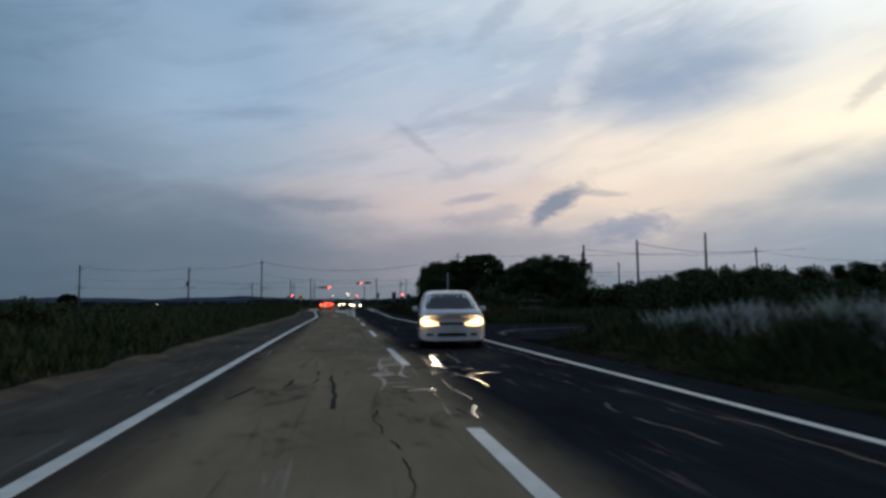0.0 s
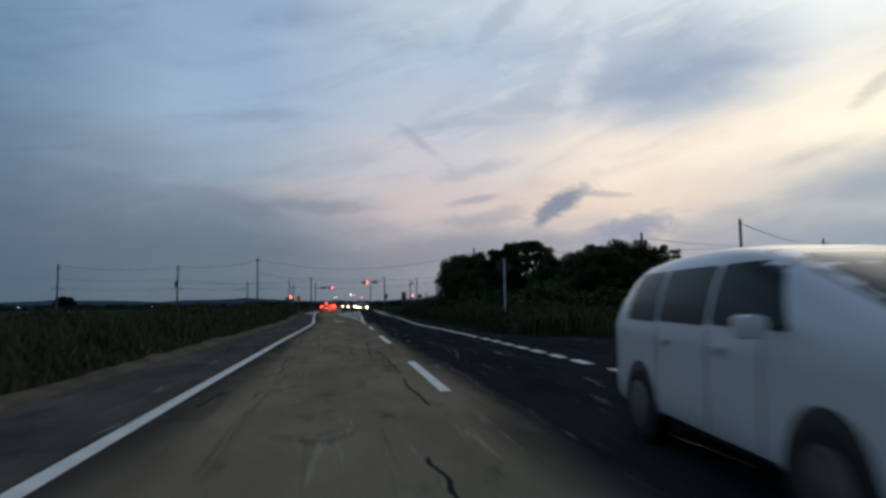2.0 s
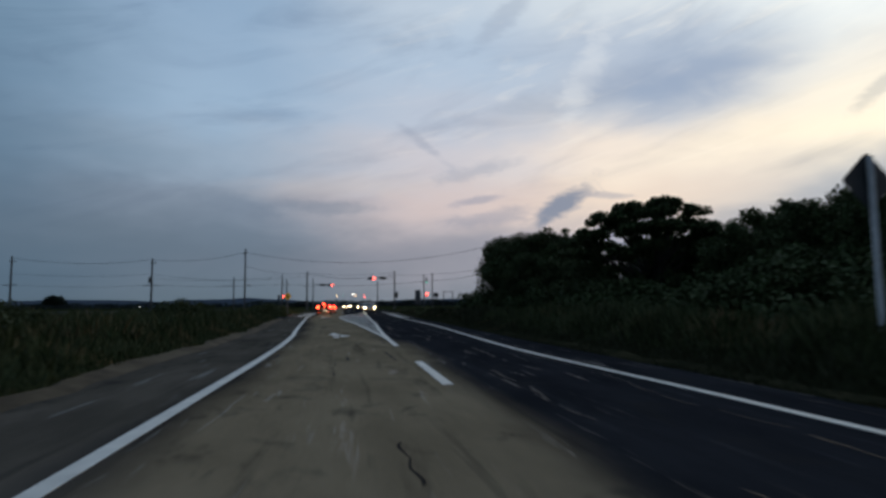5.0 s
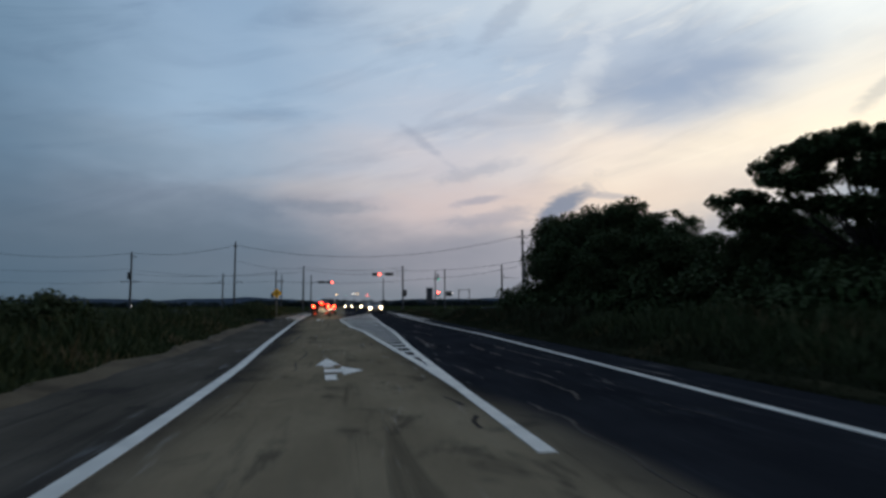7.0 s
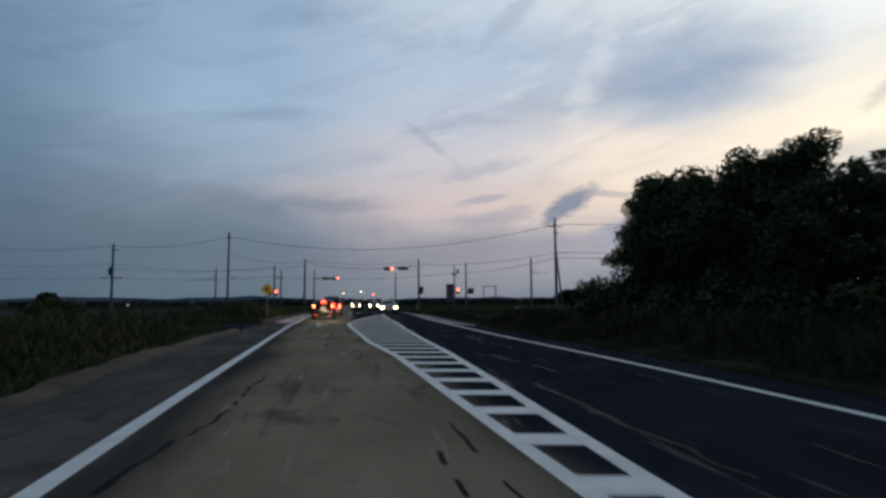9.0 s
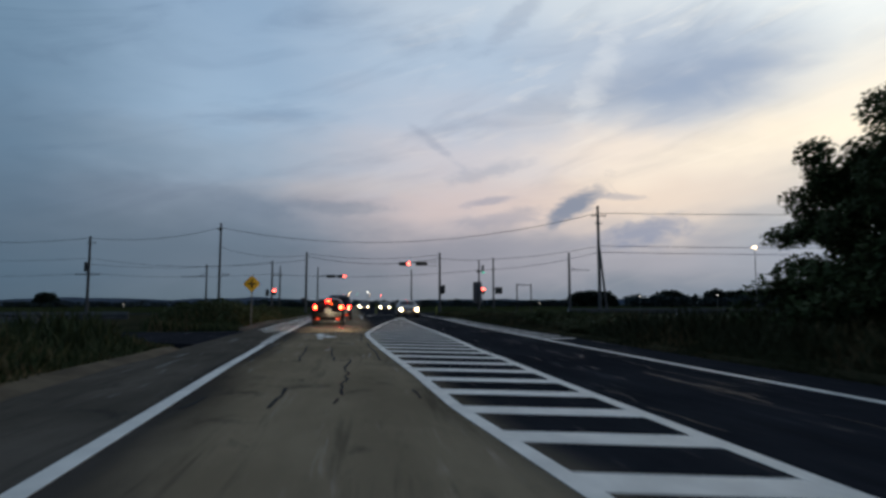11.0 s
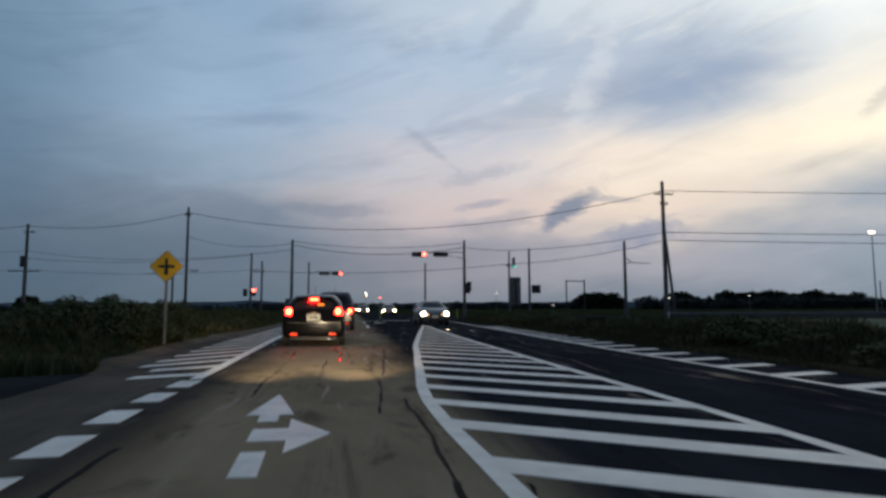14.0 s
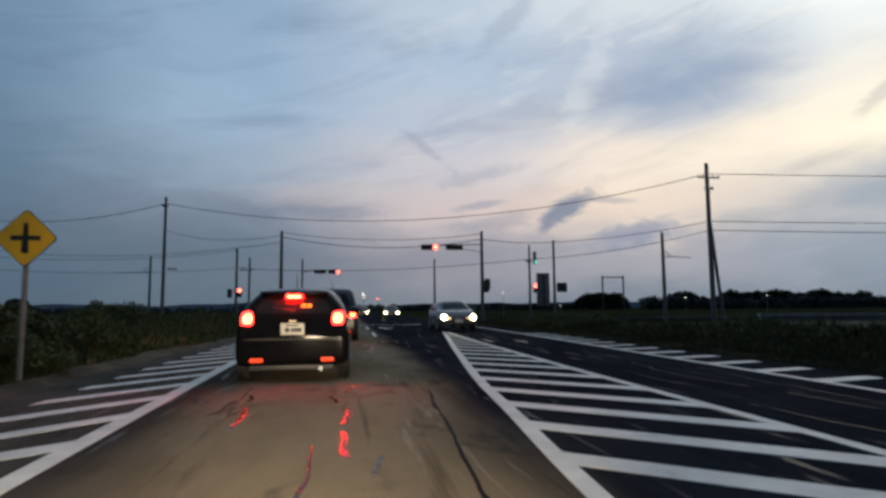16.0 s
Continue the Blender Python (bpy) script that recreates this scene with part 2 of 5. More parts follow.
def carpaint(color, metal=0.3, coat=0.3, gloss=0.5, dust_or_spill=1.0):
    def build(k, s):
        at = k.add("ShaderNodeTexCoord").outputs["Object"]
        n = k.noise(at, 3.0, 5, 0.6)
        low = k.span(k.split(at)[2], 0.75, 0.3)
        dust = k.math("MULTIPLY", k.span(n, 0.35, 0.75), k.math("MULTIPLY_ADD", low, 0.16 * dust_or_spill, 0.03 * dust_or_spill))
        k.put(s["Base Color"], k.mix(dust, color, (0.14, 0.125, 0.105, 1)))
        s["Metallic"].default_value = metal
        k.put(s["Roughness"], k.math("MULTIPLY_ADD", dust, 0.8, 0.22 if dust_or_spill > 0.5 else 0.09))
        s["Coat Weight"].default_value = coat
        s["Specular IOR Level"].default_value = gloss
        s["Coat Roughness"].default_value = 0.06
    return build


def glass(k, s):
    s["Base Color"].default_value = (0.012, 0.014, 0.016, 1)
    s["Roughness"].default_value = 0.08
    s["Specular IOR Level"].default_value = 0.11


M = {name: material(name, b) for name, b in {
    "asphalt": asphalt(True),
    "old_asphalt": asphalt(False),
    "line_paint": paint,
    "faded_paint": simple((0.07, 0.07, 0.07, 1), (0.26, 0.26, 0.25, 1), 0.8, 1.6, bump=0.3, gloss=0.1),
    "paddy": simple((0.14, 0.145, 0.095, 1), (0.20, 0.20, 0.14, 1), 0.95, 0.15, bump=0.4, gloss=0.0),
    # distance haze is put into the hills' colour
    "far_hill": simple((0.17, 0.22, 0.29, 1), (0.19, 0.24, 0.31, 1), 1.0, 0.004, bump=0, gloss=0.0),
    "tar": simple((0.008, 0.008, 0.008, 1), (0.018, 0.017, 0.016, 1), 0.45, 7, bump=0.3, gloss=0.006),
    "soaked_seal": simple((0.010, 0.010, 0.010, 1), (0.018, 0.017, 0.017, 1), 0.22, 9, bump=0.3, gloss=0.22),
    "wet_tar": simple((0.012, 0.012, 0.013, 1), (0.024, 0.024, 0.025, 1), 0.5, 9, bump=0.5, gloss=0.05),
    "soil": simple((0.085, 0.066, 0.044, 1), (0.17, 0.135, 0.088, 1), 0.95, 0.9, bump=0.6, gloss=0.05),
    "field": simple((0.020, 0.028, 0.012, 1), (0.045, 0.050, 0.022, 1), 0.95, 0.08, bump=0.5, gloss=0.0),
    "scrub_soil": simple((0.026, 0.028, 0.016, 1), (0.055, 0.050, 0.028, 1), 0.95, 0.7, bump=0.6, gloss=0.0),
    "grass": leafy((0.045, 0.058, 0.022, 1), (0.085, 0.095, 0.040, 1), (0.17, 0.125, 0.06, 1)),
    # browner verge grass, darkened in its colour where the headlights don't reach
    "unlit_grass": leafy((0.030, 0.034, 0.014, 1), (0.052, 0.052, 0.024, 1), (0.12, 0.085, 0.04, 1)),
    "pale_grass": leafy((0.42, 0.41, 0.37, 1), (0.60, 0.59, 0.55, 1)),
    "leaf": leafy((0.040, 0.055, 0.022, 1), (0.080, 0.100, 0.040, 1)),
    "far_leaf": leafy((0.016, 0.024, 0.016, 1), (0.028, 0.038, 0.026, 1)),
    # leaves at the horizon, paled and blued in colour for the haze between
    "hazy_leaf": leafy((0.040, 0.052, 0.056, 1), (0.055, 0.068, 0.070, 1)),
    "bark": simple((0.035, 0.028, 0.021, 1), (0.07, 0.056, 0.042, 1), 0.9, 3, bump=0.8),
    "concrete": simple((0.16, 0.155, 0.145, 1), (0.24, 0.235, 0.225, 1), 0.85, 2.0, bump=0.3),
    "weathered": simple((0.085, 0.085, 0.085, 1), (0.13, 0.13, 0.128, 1), 0.8, 2.5, bump=0.3),
    "steel": simple((0.30, 0.31, 0.32, 1), (0.42, 0.43, 0.44, 1), 0.5, 5, 0.6, 0.1),
    "white_steel": simple((0.55, 0.56, 0.55, 1), (0.72, 0.72, 0.70, 1), 0.5, 4, 0.0, 0.1),
    "cable": simple((0.010, 0.010, 0.010, 1), (0.018, 0.018, 0.018, 1), 0.7, 3, bump=0),
    "dark_box": simple((0.022, 0.023, 0.024, 1), (0.040, 0.041, 0.042, 1), 0.55, 4, bump=0.1),
    "yellow": simple((0.82, 0.48, 0.015, 1), (0.90, 0.55, 0.02, 1), 0.45, 3, bump=0.05),
    "black": simple((0.008, 0.008, 0.008, 1), (0.016, 0.016, 0.016, 1), 0.5, 5, bump=0.05),
    "black_paint": carpaint((0.005, 0.005, 0.006, 1), 0.0, 0.0, 0.07, 0.05),
    "white_paint": carpaint((0.66, 0.67, 0.68, 1), 0.0),
    "silver_paint": carpaint((0.13, 0.135, 0.14, 1), 0.5),
    "dark_paint": carpaint((0.03, 0.03, 0.035, 1)),
    "glass": glass,
    "rubber": simple((0.012, 0.012, 0.012, 1), (0.022, 0.021, 0.020, 1), 0.85, 6, bump=0.3),
    "alloy": simple((0.20, 0.20, 0.21, 1), (0.32, 0.32, 0.33, 1), 0.4, 4, 0.8, 0.1),
    "plate": simple((0.60, 0.59, 0.50, 1), (0.72, 0.70, 0.60, 1), 0.4, 5, bump=0.1),
    "print": simple((0.03, 0.05, 0.035, 1), (0.05, 0.07, 0.05, 1), 0.5, 5, bump=0),
    "tail_glow": glow((1.0, 0.0025, 0.0018), 190.0),
    "tail_core": glow((1.0, 0.42, 0.10), 7.0),
    # bumper reflectors glow to stand in for the headlight they throw back
    "reflector": glow((1.0, 0.07, 0.02), 1.0),
    # reflection in the rear window, put in as a glowing colour
    "orange_glint": glow((1.0, 0.35, 0.04), 1.1),
    "plate_lamp": glow((1.0, 0.75, 0.4), 1.2),
    "head_glow": glow((1.0, 0.80, 0.46), 22.0),
    "head_lens": glow((1.0, 0.62, 0.26), 1.7),
    "van_lens": glow((1.0, 0.62, 0.24), 4.2),
    "far_head_glow": glow((1.0, 0.88, 0.66), 12.0),
    "red_signal": glow((1.0, 0.10, 0.07), 10.0),
    "green_signal": glow((0.10, 0.75, 0.50), 1.2),
    "warm_lamp": glow((1.0, 0.78, 0.50), 6.0),
    "pylon": simple((0.40, 0.42, 0.08, 1), (0.50, 0.52, 0.12, 1), 0.5, 4, bump=0.05),
    "amber_glow": glow((1.0, 0.62, 0.25), 8.0),
    "lamp_glow": glow((1.0, 0.93, 0.80), 9.0),
    "far_lamp": glow((1.0, 0.93, 0.80), 2.2),
    "dead_lens": simple((0.03, 0.03, 0.03, 1), (0.05, 0.05, 0.045, 1), 0.3, 4, bump=0),
    "board_green": simple((0.10, 0.105, 0.115, 1), (0.15, 0.155, 0.165, 1), 0.5, 3, bump=0),
}.items()}


# ---- mesh helpers ----
def mesh_of(name, bm, mat, angle=35):
    me = bpy.data.meshes.new(name)
    bmesh.ops.recalc_face_normals(bm, faces=bm.faces)
    for f in bm.faces:
        f.smooth = True
    bm.to_mesh(me)
    bm.free()
    me.set_sharp_from_angle(angle=radians(angle))
    me.materials.append(M[mat])
    return me


def part(name, bm, mat, parent=None, label=""):
    ob = new(name, mesh_of(name, bm, mat))
    if parent is not None:
        ob.parent = parent
    return tagged(ob, label) if label else ob


def thing(name, at, label, category, group="", turn=0.0):
    ob = new(name)
    ob.empty_display_size = 0.2
    ob.matrix_basis = pose(*at, 0, 0, turn)
    return tagged(ob, label, category, group)


def raw(name, verts, faces, mat, parent=None):
    me = bpy.data.meshes.new(name)
    me.from_pydata(verts, [], faces)
    me.materials.append(M[mat])
    me.update()
    ob = new(name, me)
    if parent is not None:
        ob.parent = parent
    return ob


def box(bm, x0, x1, y0, y1, z0, z1, bevel=0.0):
    vs = [bm.verts.new(c) for c in ((x0, y0, z0), (x1, y0, z0), (x1, y1, z0), (x0, y1, z0), (x0, y0, z1), (x1, y0, z1), (x1, y1, z1), (x0, y1, z1))]
    fs = [bm.faces.new([vs[i] for i in q]) for q in ((0, 3, 2, 1), (4, 5, 6, 7), (0, 1, 5, 4), (1, 2, 6, 5), (2, 3, 7, 6), (3, 0, 4, 7))]
    if bevel:
        bmesh.ops.bevel(bm, geom=list({e for f in fs for e in f.edges}), offset=bevel, segments=2, affect="EDGES", profile=0.6)
    return bm


def tube(bm, points, radii, n=10):
    """A round bar through points with a radius at each, closed at both ends."""
    rings = []
    pts = [Vector(p) for p in points]
    for i, p in enumerate(pts):
        way = (pts[min(i + 1, len(pts) - 1)] - pts[max(i - 1, 0)]).normalized()
        side = way.orthogonal().normalized() if abs(way.z) < 0.95 else Vector((1, 0, 0))
        side = (side - way * side.dot(way)).normalized()
        over = way.cross(side)
        r = radii[i] if isinstance(radii, (list, tuple)) else radii
        rings.append([bm.verts.new(p + (side * math.cos(6.28319 * j / n) + over * math.sin(6.28319 * j / n)) * r) for j in range(n)])
    for a, b in zip(rings, rings[1:]):
        for j in range(n):
            bm.faces.new((a[j], a[(j + 1) % n], b[(j + 1) % n], b[j]))
    bm.faces.new(rings[0][::-1])
    bm.faces.new(rings[-1])
    return bm


def slab(bm, outline, z0, z1):
    """An upright prism over a flat outline."""
    lo, hi = [bm.verts.new((x, y, z0)) for x, y in outline], [bm.verts.new((x, y, z1)) for x, y in outline]
    n = len(outline)
    bm.faces.new(lo[::-1])
    bm.faces.new(hi)
    for i in range(n):
        bm.faces.new((lo[i], lo[(i + 1) % n], hi[(i + 1) % n], hi[i]))
    return bm


def ribbon(bm, line, width, z0, z1):
    """A flat strip of a width along points (x, y)."""
    left, right = [], []
    for i, (x, y) in enumerate(line):
        ax, ay = line[max(i - 1, 0)]
        bx, by = line[min(i + 1, len(line) - 1)]
        l = math.hypot(bx - ax, by - ay)
        nx, ny = -(by - ay) / l * width / 2, (bx - ax) / l * width / 2
        left.append((x + nx, y + ny))
        right.append((x - nx, y - ny))
    for i in range(len(line) - 1):
        slab(bm, [right[i], right[i + 1], left[i + 1], left[i]], z0, z1)
    return bm


def along(table, y):
    return float(np.interp(y, [p[0] for p in table], [p[1] for p in table]))


# ---- ground and road ----
# x of the painted lines and of the paving's edges by distance ahead, bent to fit the camera's view
LEFT_LINE = ((-30, -3.25), (22, -3.25), (34, -3.2), (45, -3.07), (50, -3.08), (55, -3.21), (60, -3.48), (64, -3.67), (74, -4.11), (78, -4.3), (81.5, -4.42), (84, -4.54), (88.5, -4.75), (92, -4.75), (97, -4.88), (103, -5.02), (112, -4.95), (128, -4.85))
RIGHT_LINE = ((-30, 3.25), (30, 3.24), (38, 3.12), (46, 2.79), (50, 2.86), (54, 3.0), (60, 3.22), (66, 3.34), (76, 3.22), (84, 3.3), (96, 3.44), (102, 3.65), (108, 3.9), (120, 4.25), (128, 4.3))
PAVE_LEFT = ((-30, -5.2), (10, -5.15), (50, -4.95), (60, -5.1), (66, -5.45), (76, -6.0), (80, -6.2), (84, -6.3), (91, -6.4), (95, -6.6), (100, -7.0), (104, -6.95), (109, -6.5), (128, -6.5), (400, -6.0))
PAVE_RIGHT = ((-30, 4.2), (20, 4.3), (50, 4.15), (62, 4.3), (80, 4.5), (96, 4.9), (110, 5.2), (128, 5.6), (400, 5.5))
TOP = 0.0                # surface of the road
PAINT = 0.006

bm = bmesh.new()
n = 48
ring = [bm.verts.new((3500 * math.cos(6.28319 * i / n), 60 + 3500 * math.sin(6.28319 * i / n), -0.14)) for i in range(n)]
bm.faces.new(ring)
tagged(part("ground", bm, "field"), "dark flat farmland reaching out to the horizon", "ground", kind="structure")

bm = bmesh.new()
ys = [-30 + 4 * i for i in range(58)] + [240, 300, 400]
l = [bm.verts.new((along(PAVE_LEFT, y), y, TOP)) for y in ys]
r = [bm.verts.new((along(PAVE_RIGHT, y), y, TOP)) for y in ys]
for i in range(len(ys) - 1):
    bm.faces.new((l[i], r[i], r[i + 1], l[i + 1]))
for edge in (l, r):
    low = [bm.verts.new((v.co.x, v.co.y, -0.16)) for v in edge]
    for i in range(len(ys) - 1):
        bm.faces.new((edge[i], edge[i + 1], low[i + 1], low[i]))
road = tagged(part("road", bm, "asphalt"), "cracked two-lane asphalt road with pale scuffs and headlight painted into one lane", "road", kind="structure")


def paved(name, outline, label, mat="old_asphalt", top=-0.004):
    bm = bmesh.new()
    slab(bm, outline, -0.12, top)
    return tagged(part(name, bm, mat), label, "road", kind="structure")


paved("side_road", [(4.2, 17.5), (6.8, 16.9), (12, 18.6), (24, 23.5), (60, 34), (60, 41), (30, 34.0), (16, 29.6), (9, 29.4), (6.6, 30.4), (5.2, 32.4), (4.25, 35)],
      "dark asphalt side road opening onto the main road")
paved("farm_lane", [(-6.0, 84.0), (-6.1, 92.4), (-7.6, 91.9), (-11, 91.9), (-60, 93.5), (-60, 86.5), (-12, 86.0), (-8.4, 85.2)],
      "narrow dark asphalt lane joining beside a hatched marking")
paved("cross_road", [(-160, 137), (-7.2, 137), (-7.2, 131), (-6.3, 149), (-160, 146)], "asphalt cross road at the signals")
paved("cross_road.001", [(5.7, 131), (9, 137), (160, 139), (160, 148), (5.6, 149)], "asphalt cross road at the signals")

# bare soil along both edges of the paving
for name, table, sign in (("shoulder_left", PAVE_LEFT, -1), ("shoulder_right", PAVE_RIGHT, 1)):
    rng = random.Random(4 if sign < 0 else 5)
    bm = bmesh.new()
    for lo, hi in (((-30, 84) if sign < 0 else (-30, 17)), ((92.2, 131) if sign < 0 else (35, 131))):
        rows_ = []
        for y in np.arange(lo, hi + 0.01, 1.0):
            sink = 0.3 * max(0.0, 1 - min(y - lo, hi - y) / 2.0)
            x0 = along(table, y) - sign * 0.25 + sign * rng.uniform(-0.02, 0.06)
            x1 = x0 + sign * (rng.uniform(0.35, 0.75))
            rows_.append([bm.verts.new((x0, y, -0.05 - sink)), bm.verts.new(((x0 + x1) / 2, y, 0.012 + rng.uniform(0, 0.02) - sink)), bm.verts.new((x1, y, 0.05 + rng.uniform(0, 0.05) - sink)), bm.verts.new((x1 + sign * 0.4, y, -0.12))])
        for a, b in zip(rows_, rows_[1:]):
            for j in range(3):
                bm.faces.new((a[j], a[j + 1], b[j + 1], b[j]))
    tagged(part(name, bm, "soil" if sign < 0 else "scrub_soil"), "strip of bare brown soil and gravel beside the paving" if sign < 0 else "strip of dark weedy soil beside the paving", "shoulder", kind="structure")


# ---- road markings ----
def marking(name, bm, label, group=""):
    return tagged(part(name, bm, "line_paint"), label, "road marking", group, "structure")


def edge_line(table, spans, width):
    bm = bmesh.new()
    for a, b in spans:
        n = max(2, int((b - a) / 2) + 1)
        ribbon(bm, [(along(table, a + (b - a) * i / (n - 1)), a + (b - a) * i / (n - 1)) for i in range(n)], width, TOP, TOP + PAINT)
    return bm


marking("edge_line_left", edge_line(LEFT_LINE, ((-30, 83.9),), 0.16), "long white painted line along the road's edge")
marking("edge_line_right", edge_line(RIGHT_LINE, ((-30, 22.4), (32.6, 128)), 0.13), "long white painted line along the road's edge")
for i in range(7):
    y = 23.3 + 1.3 * i
    bm = edge_line(RIGHT_LINE, ((y, y + 0.78),), 0.2)
    marking("edge_dash", bm, "short white dash across the side road's mouth", "edge dashes by the side road")
for i in range(6):
    y = 84.25 + 1.21 * i
    marking("edge_dash", edge_line(LEFT_LINE, ((y, y + 0.7),), 0.29), "short white dash across the farm lane's mouth", "edge dashes by the farm lane")
for i in range(-3, 5):
    bm = bmesh.new()
    ribbon(bm, [(0.08, 10 * i + 0.5 + d) for d in (0, 1.4, 2.8, 4.15 if i < 4 else 3.45)], 0.15, TOP, TOP + PAINT)
    marking("centre_dash", bm, "white painted dash of the centre line", "centre line dashes")

# hatched island between the lanes
HATCH_L = ((48.6, 0.04), (52, 0.04), (55.3, -0.08), (59.2, -0.28), (63, -0.46), (68.5, -0.7), (73.3, -1.16), (76.5, -1.28), (81.2, -1.54), (84.5, -1.68), (87.4, -1.78), (88.7, -1.78), (89.8, -1.72), (92, -1.5), (93.5, -1.37), (95, -1.21), (97.3, -1.0), (98.5, -0.87), (105, -0.05), (111, 0.75), (116, 1.4))
HATCH_R = ((52, 0.05), (56, 0.11), (60, 0.19), (64, 0.33), (69, 0.48), (75, 0.5), (79, 0.6), (81, 0.58), (83.5, 0.68), (88, 0.81), (94, 0.87), (99, 0.92), (108, 1.15), (116, 1.5))
SLANT = ((58, 0.18), (70, 0.25), (76, 0.36), (83, 0.5), (89, 0.8), (97, 0.95), (116, 1.0))      # how far a stripe drops towards the oncoming lane, per metre of its width
island = tagged(new("hatched_island"), "long white hatched island painted between the lanes", "road marking", kind="structure")
bm = bmesh.new()
ribbon(bm, [(along(HATCH_L, y), y) for y in np.linspace(48.5, 116, 120)], 0.14, TOP, TOP + PAINT)
part("border", bm, "line_paint", island)
bm = bmesh.new()
ribbon(bm, [(along(HATCH_R, y), y) for y in np.linspace(52, 116, 60)], 0.14, TOP, TOP + PAINT - 0.001)
part("border", bm, "line_paint", island)
STRIPES = ((-14, 55.5), (-11, 59.4), (-10, 60.66), (-9, 62.0), (1, 74.5), (3, 77.0), (6, 80.85), (8, 83.25), (11, 87.4), (13, 89.9), (16, 93.4), (19, 96.95), (33, 114.0))
for i in range(-14, 33):
    y = along(STRIPES, i)
    fall = along(SLANT, y)
    xl = along(HATCH_L, y) + 0.05
    xr = xl + 0.1
    while xr < along(HATCH_R, y - fall * (xr - xl)) - 0.05:
        xr += 0.02
    if xr - xl < 0.2:
        continue
    drop = fall * (xr - xl)
    bm = bmesh.new()
    slab(bm, [(xl, y - 0.2), (xr, y - drop - 0.2), (xr, y - drop + 0.2), (xl, y + 0.2)], TOP, TOP + PAINT - 0.002)
    part("stripe", bm, "line_paint", island)

island = tagged(new("hatched_shoulder"), "white hatched stripes painted along the shoulder", "road marking", kind="structure")
bm = bmesh.new()
ribbon(bm, [(along(LEFT_LINE, y), y) for y in np.linspace(91.2, 128, 24)], 0.17, TOP, TOP + PAINT)
part("border", bm, "line_paint", island)
for i in range(22):
    y = 91.9 + 1.3 * i
    x = along(LEFT_LINE, y) - 0.06
    w = 1.25 if i > 1 else 0.9
    s = w * (0.45 + 0.75 * min(1, i / 3))
    bm = bmesh.new()
    slab(bm, [(x, y - 0.19), (x, y + 0.19), (x - w, y + 0.19 - s), (x - w, y - 0.19 - s)], TOP, TOP + PAINT - 0.002)
    part("stripe", bm, "line_paint", island)
island = tagged(new("hatched_shoulder"), "short white stripes painted along the far shoulder", "road marking", kind="structure")
for i in range(22):
    y = 84.9 + 1.32 * i
    x = along(RIGHT_LINE, y) + 0.05
    bm = bmesh.new()
    slab(bm, [(x, y - 0.17), (x + 1.05, y + 0.05), (x + 1.05, y + 0.37), (x, y + 0.17)], TOP, TOP + PAINT - 0.002)
    part("stripe", bm, "line_paint", island)


def lane_arrow(x, y, s=1.0, k=1.0, turn=True):
    """A painted arrow, straight on with a branch to the right; its tip at x, y."""
    mark = tagged(new("lane_arrow"), "white painted arrow, straight on and right" if turn else "small white painted lane arrow", "road marking", "lane arrows", "structure")
    for outline in (
        [(0, 0), (-0.215, -1.38), (-0.085, -1.38), (-0.085, -1.72), (0.085, -1.72), (0.085, -1.38), (0.215, -1.38)],
        [(-0.085, -2.05), (0.2, -2.05), (0.2, -1.62), (0.54, -2.3), (0.2, -2.92), (0.2, -2.52), (-0.085, -2.52)] if turn else None,
        [(-0.085, -2.86), (0.085, -2.86), (0.085, -3.5), (-0.085, -3.5)],
    ):
        if outline:
            bm = bmesh.new()
            slab(bm, [(x + a * s - 0.05 * b, y + b * k) for a, b in outline], TOP, TOP + PAINT)
            part("stroke", bm, "line_paint", mark)


lane_arrow(-1.78, 56.6)
lane_arrow(-3.4, 89.45)
lane_arrow(-1.0, 124.0, 1.0, 0.8)
for y in (112.5, 121.0):
    bm = bmesh.new()
    ribbon(bm, [(-1.75, y), (-1.7, y + 4)], 0.14, TOP, TOP + PAINT)
    marking("lane_dash", bm, "white painted dash dividing the turning lane", "turning lane dashes")
bm = bmesh.new()
ribbon(bm, [(-4.7, 129.2), (1.9, 129.2)], 0.4, TOP, TOP + PAINT)
marking("stop_line", bm, "broad white stop line before the signals")
# curved line of the side road
bm = bmesh.new()
ribbon(bm, [(4.7, 20.2), (4.75, 21.0), (5.05, 21.9), (5.7, 22.9), (6.8, 23.8), (8.0, 24.5), (9.6, 25.1)], 0.18, -0.006, PAINT)
tagged(part("curved_line", bm, "faded_paint"), "faded white curved line at the side road's corner", "road marking", kind="structure")

# sealed cracks
bm = bmesh.new()
rng = random.Random(8)
for i in range(16):
    y = -4 + i * 6.6 + rng.uniform(-1, 1)
    x = (-2.55, -0.75, -1.55, -0.5, -2.3)[i % 5] + rng.uniform(-0.12, 0.12)
    x += along(LEFT_LINE, y) + 3.25
    line, seed = [], rng.uniform(0, 90)
    for j in range(rng.randint(14, 50)):
        wob = 0.22 * noise.noise((y * 0.45, seed, 0)) + 0.06 * noise.noise((y * 2.5, seed, 3)) + 0.02 * noise.noise((y * 8, seed, 5))
        line.append((x + wob, y))
        y += 0.1
    w = rng.uniform(0.02, 0.055)
    for j in range(0, len(line) - 3, 3):
        if noise.noise((j * 0.3, seed, 9)) > -0.28:
            ribbon(bm, line[j:j + 4], w * rng.uniform(0.5, 1.2), TOP - 0.01, TOP + 0.002)
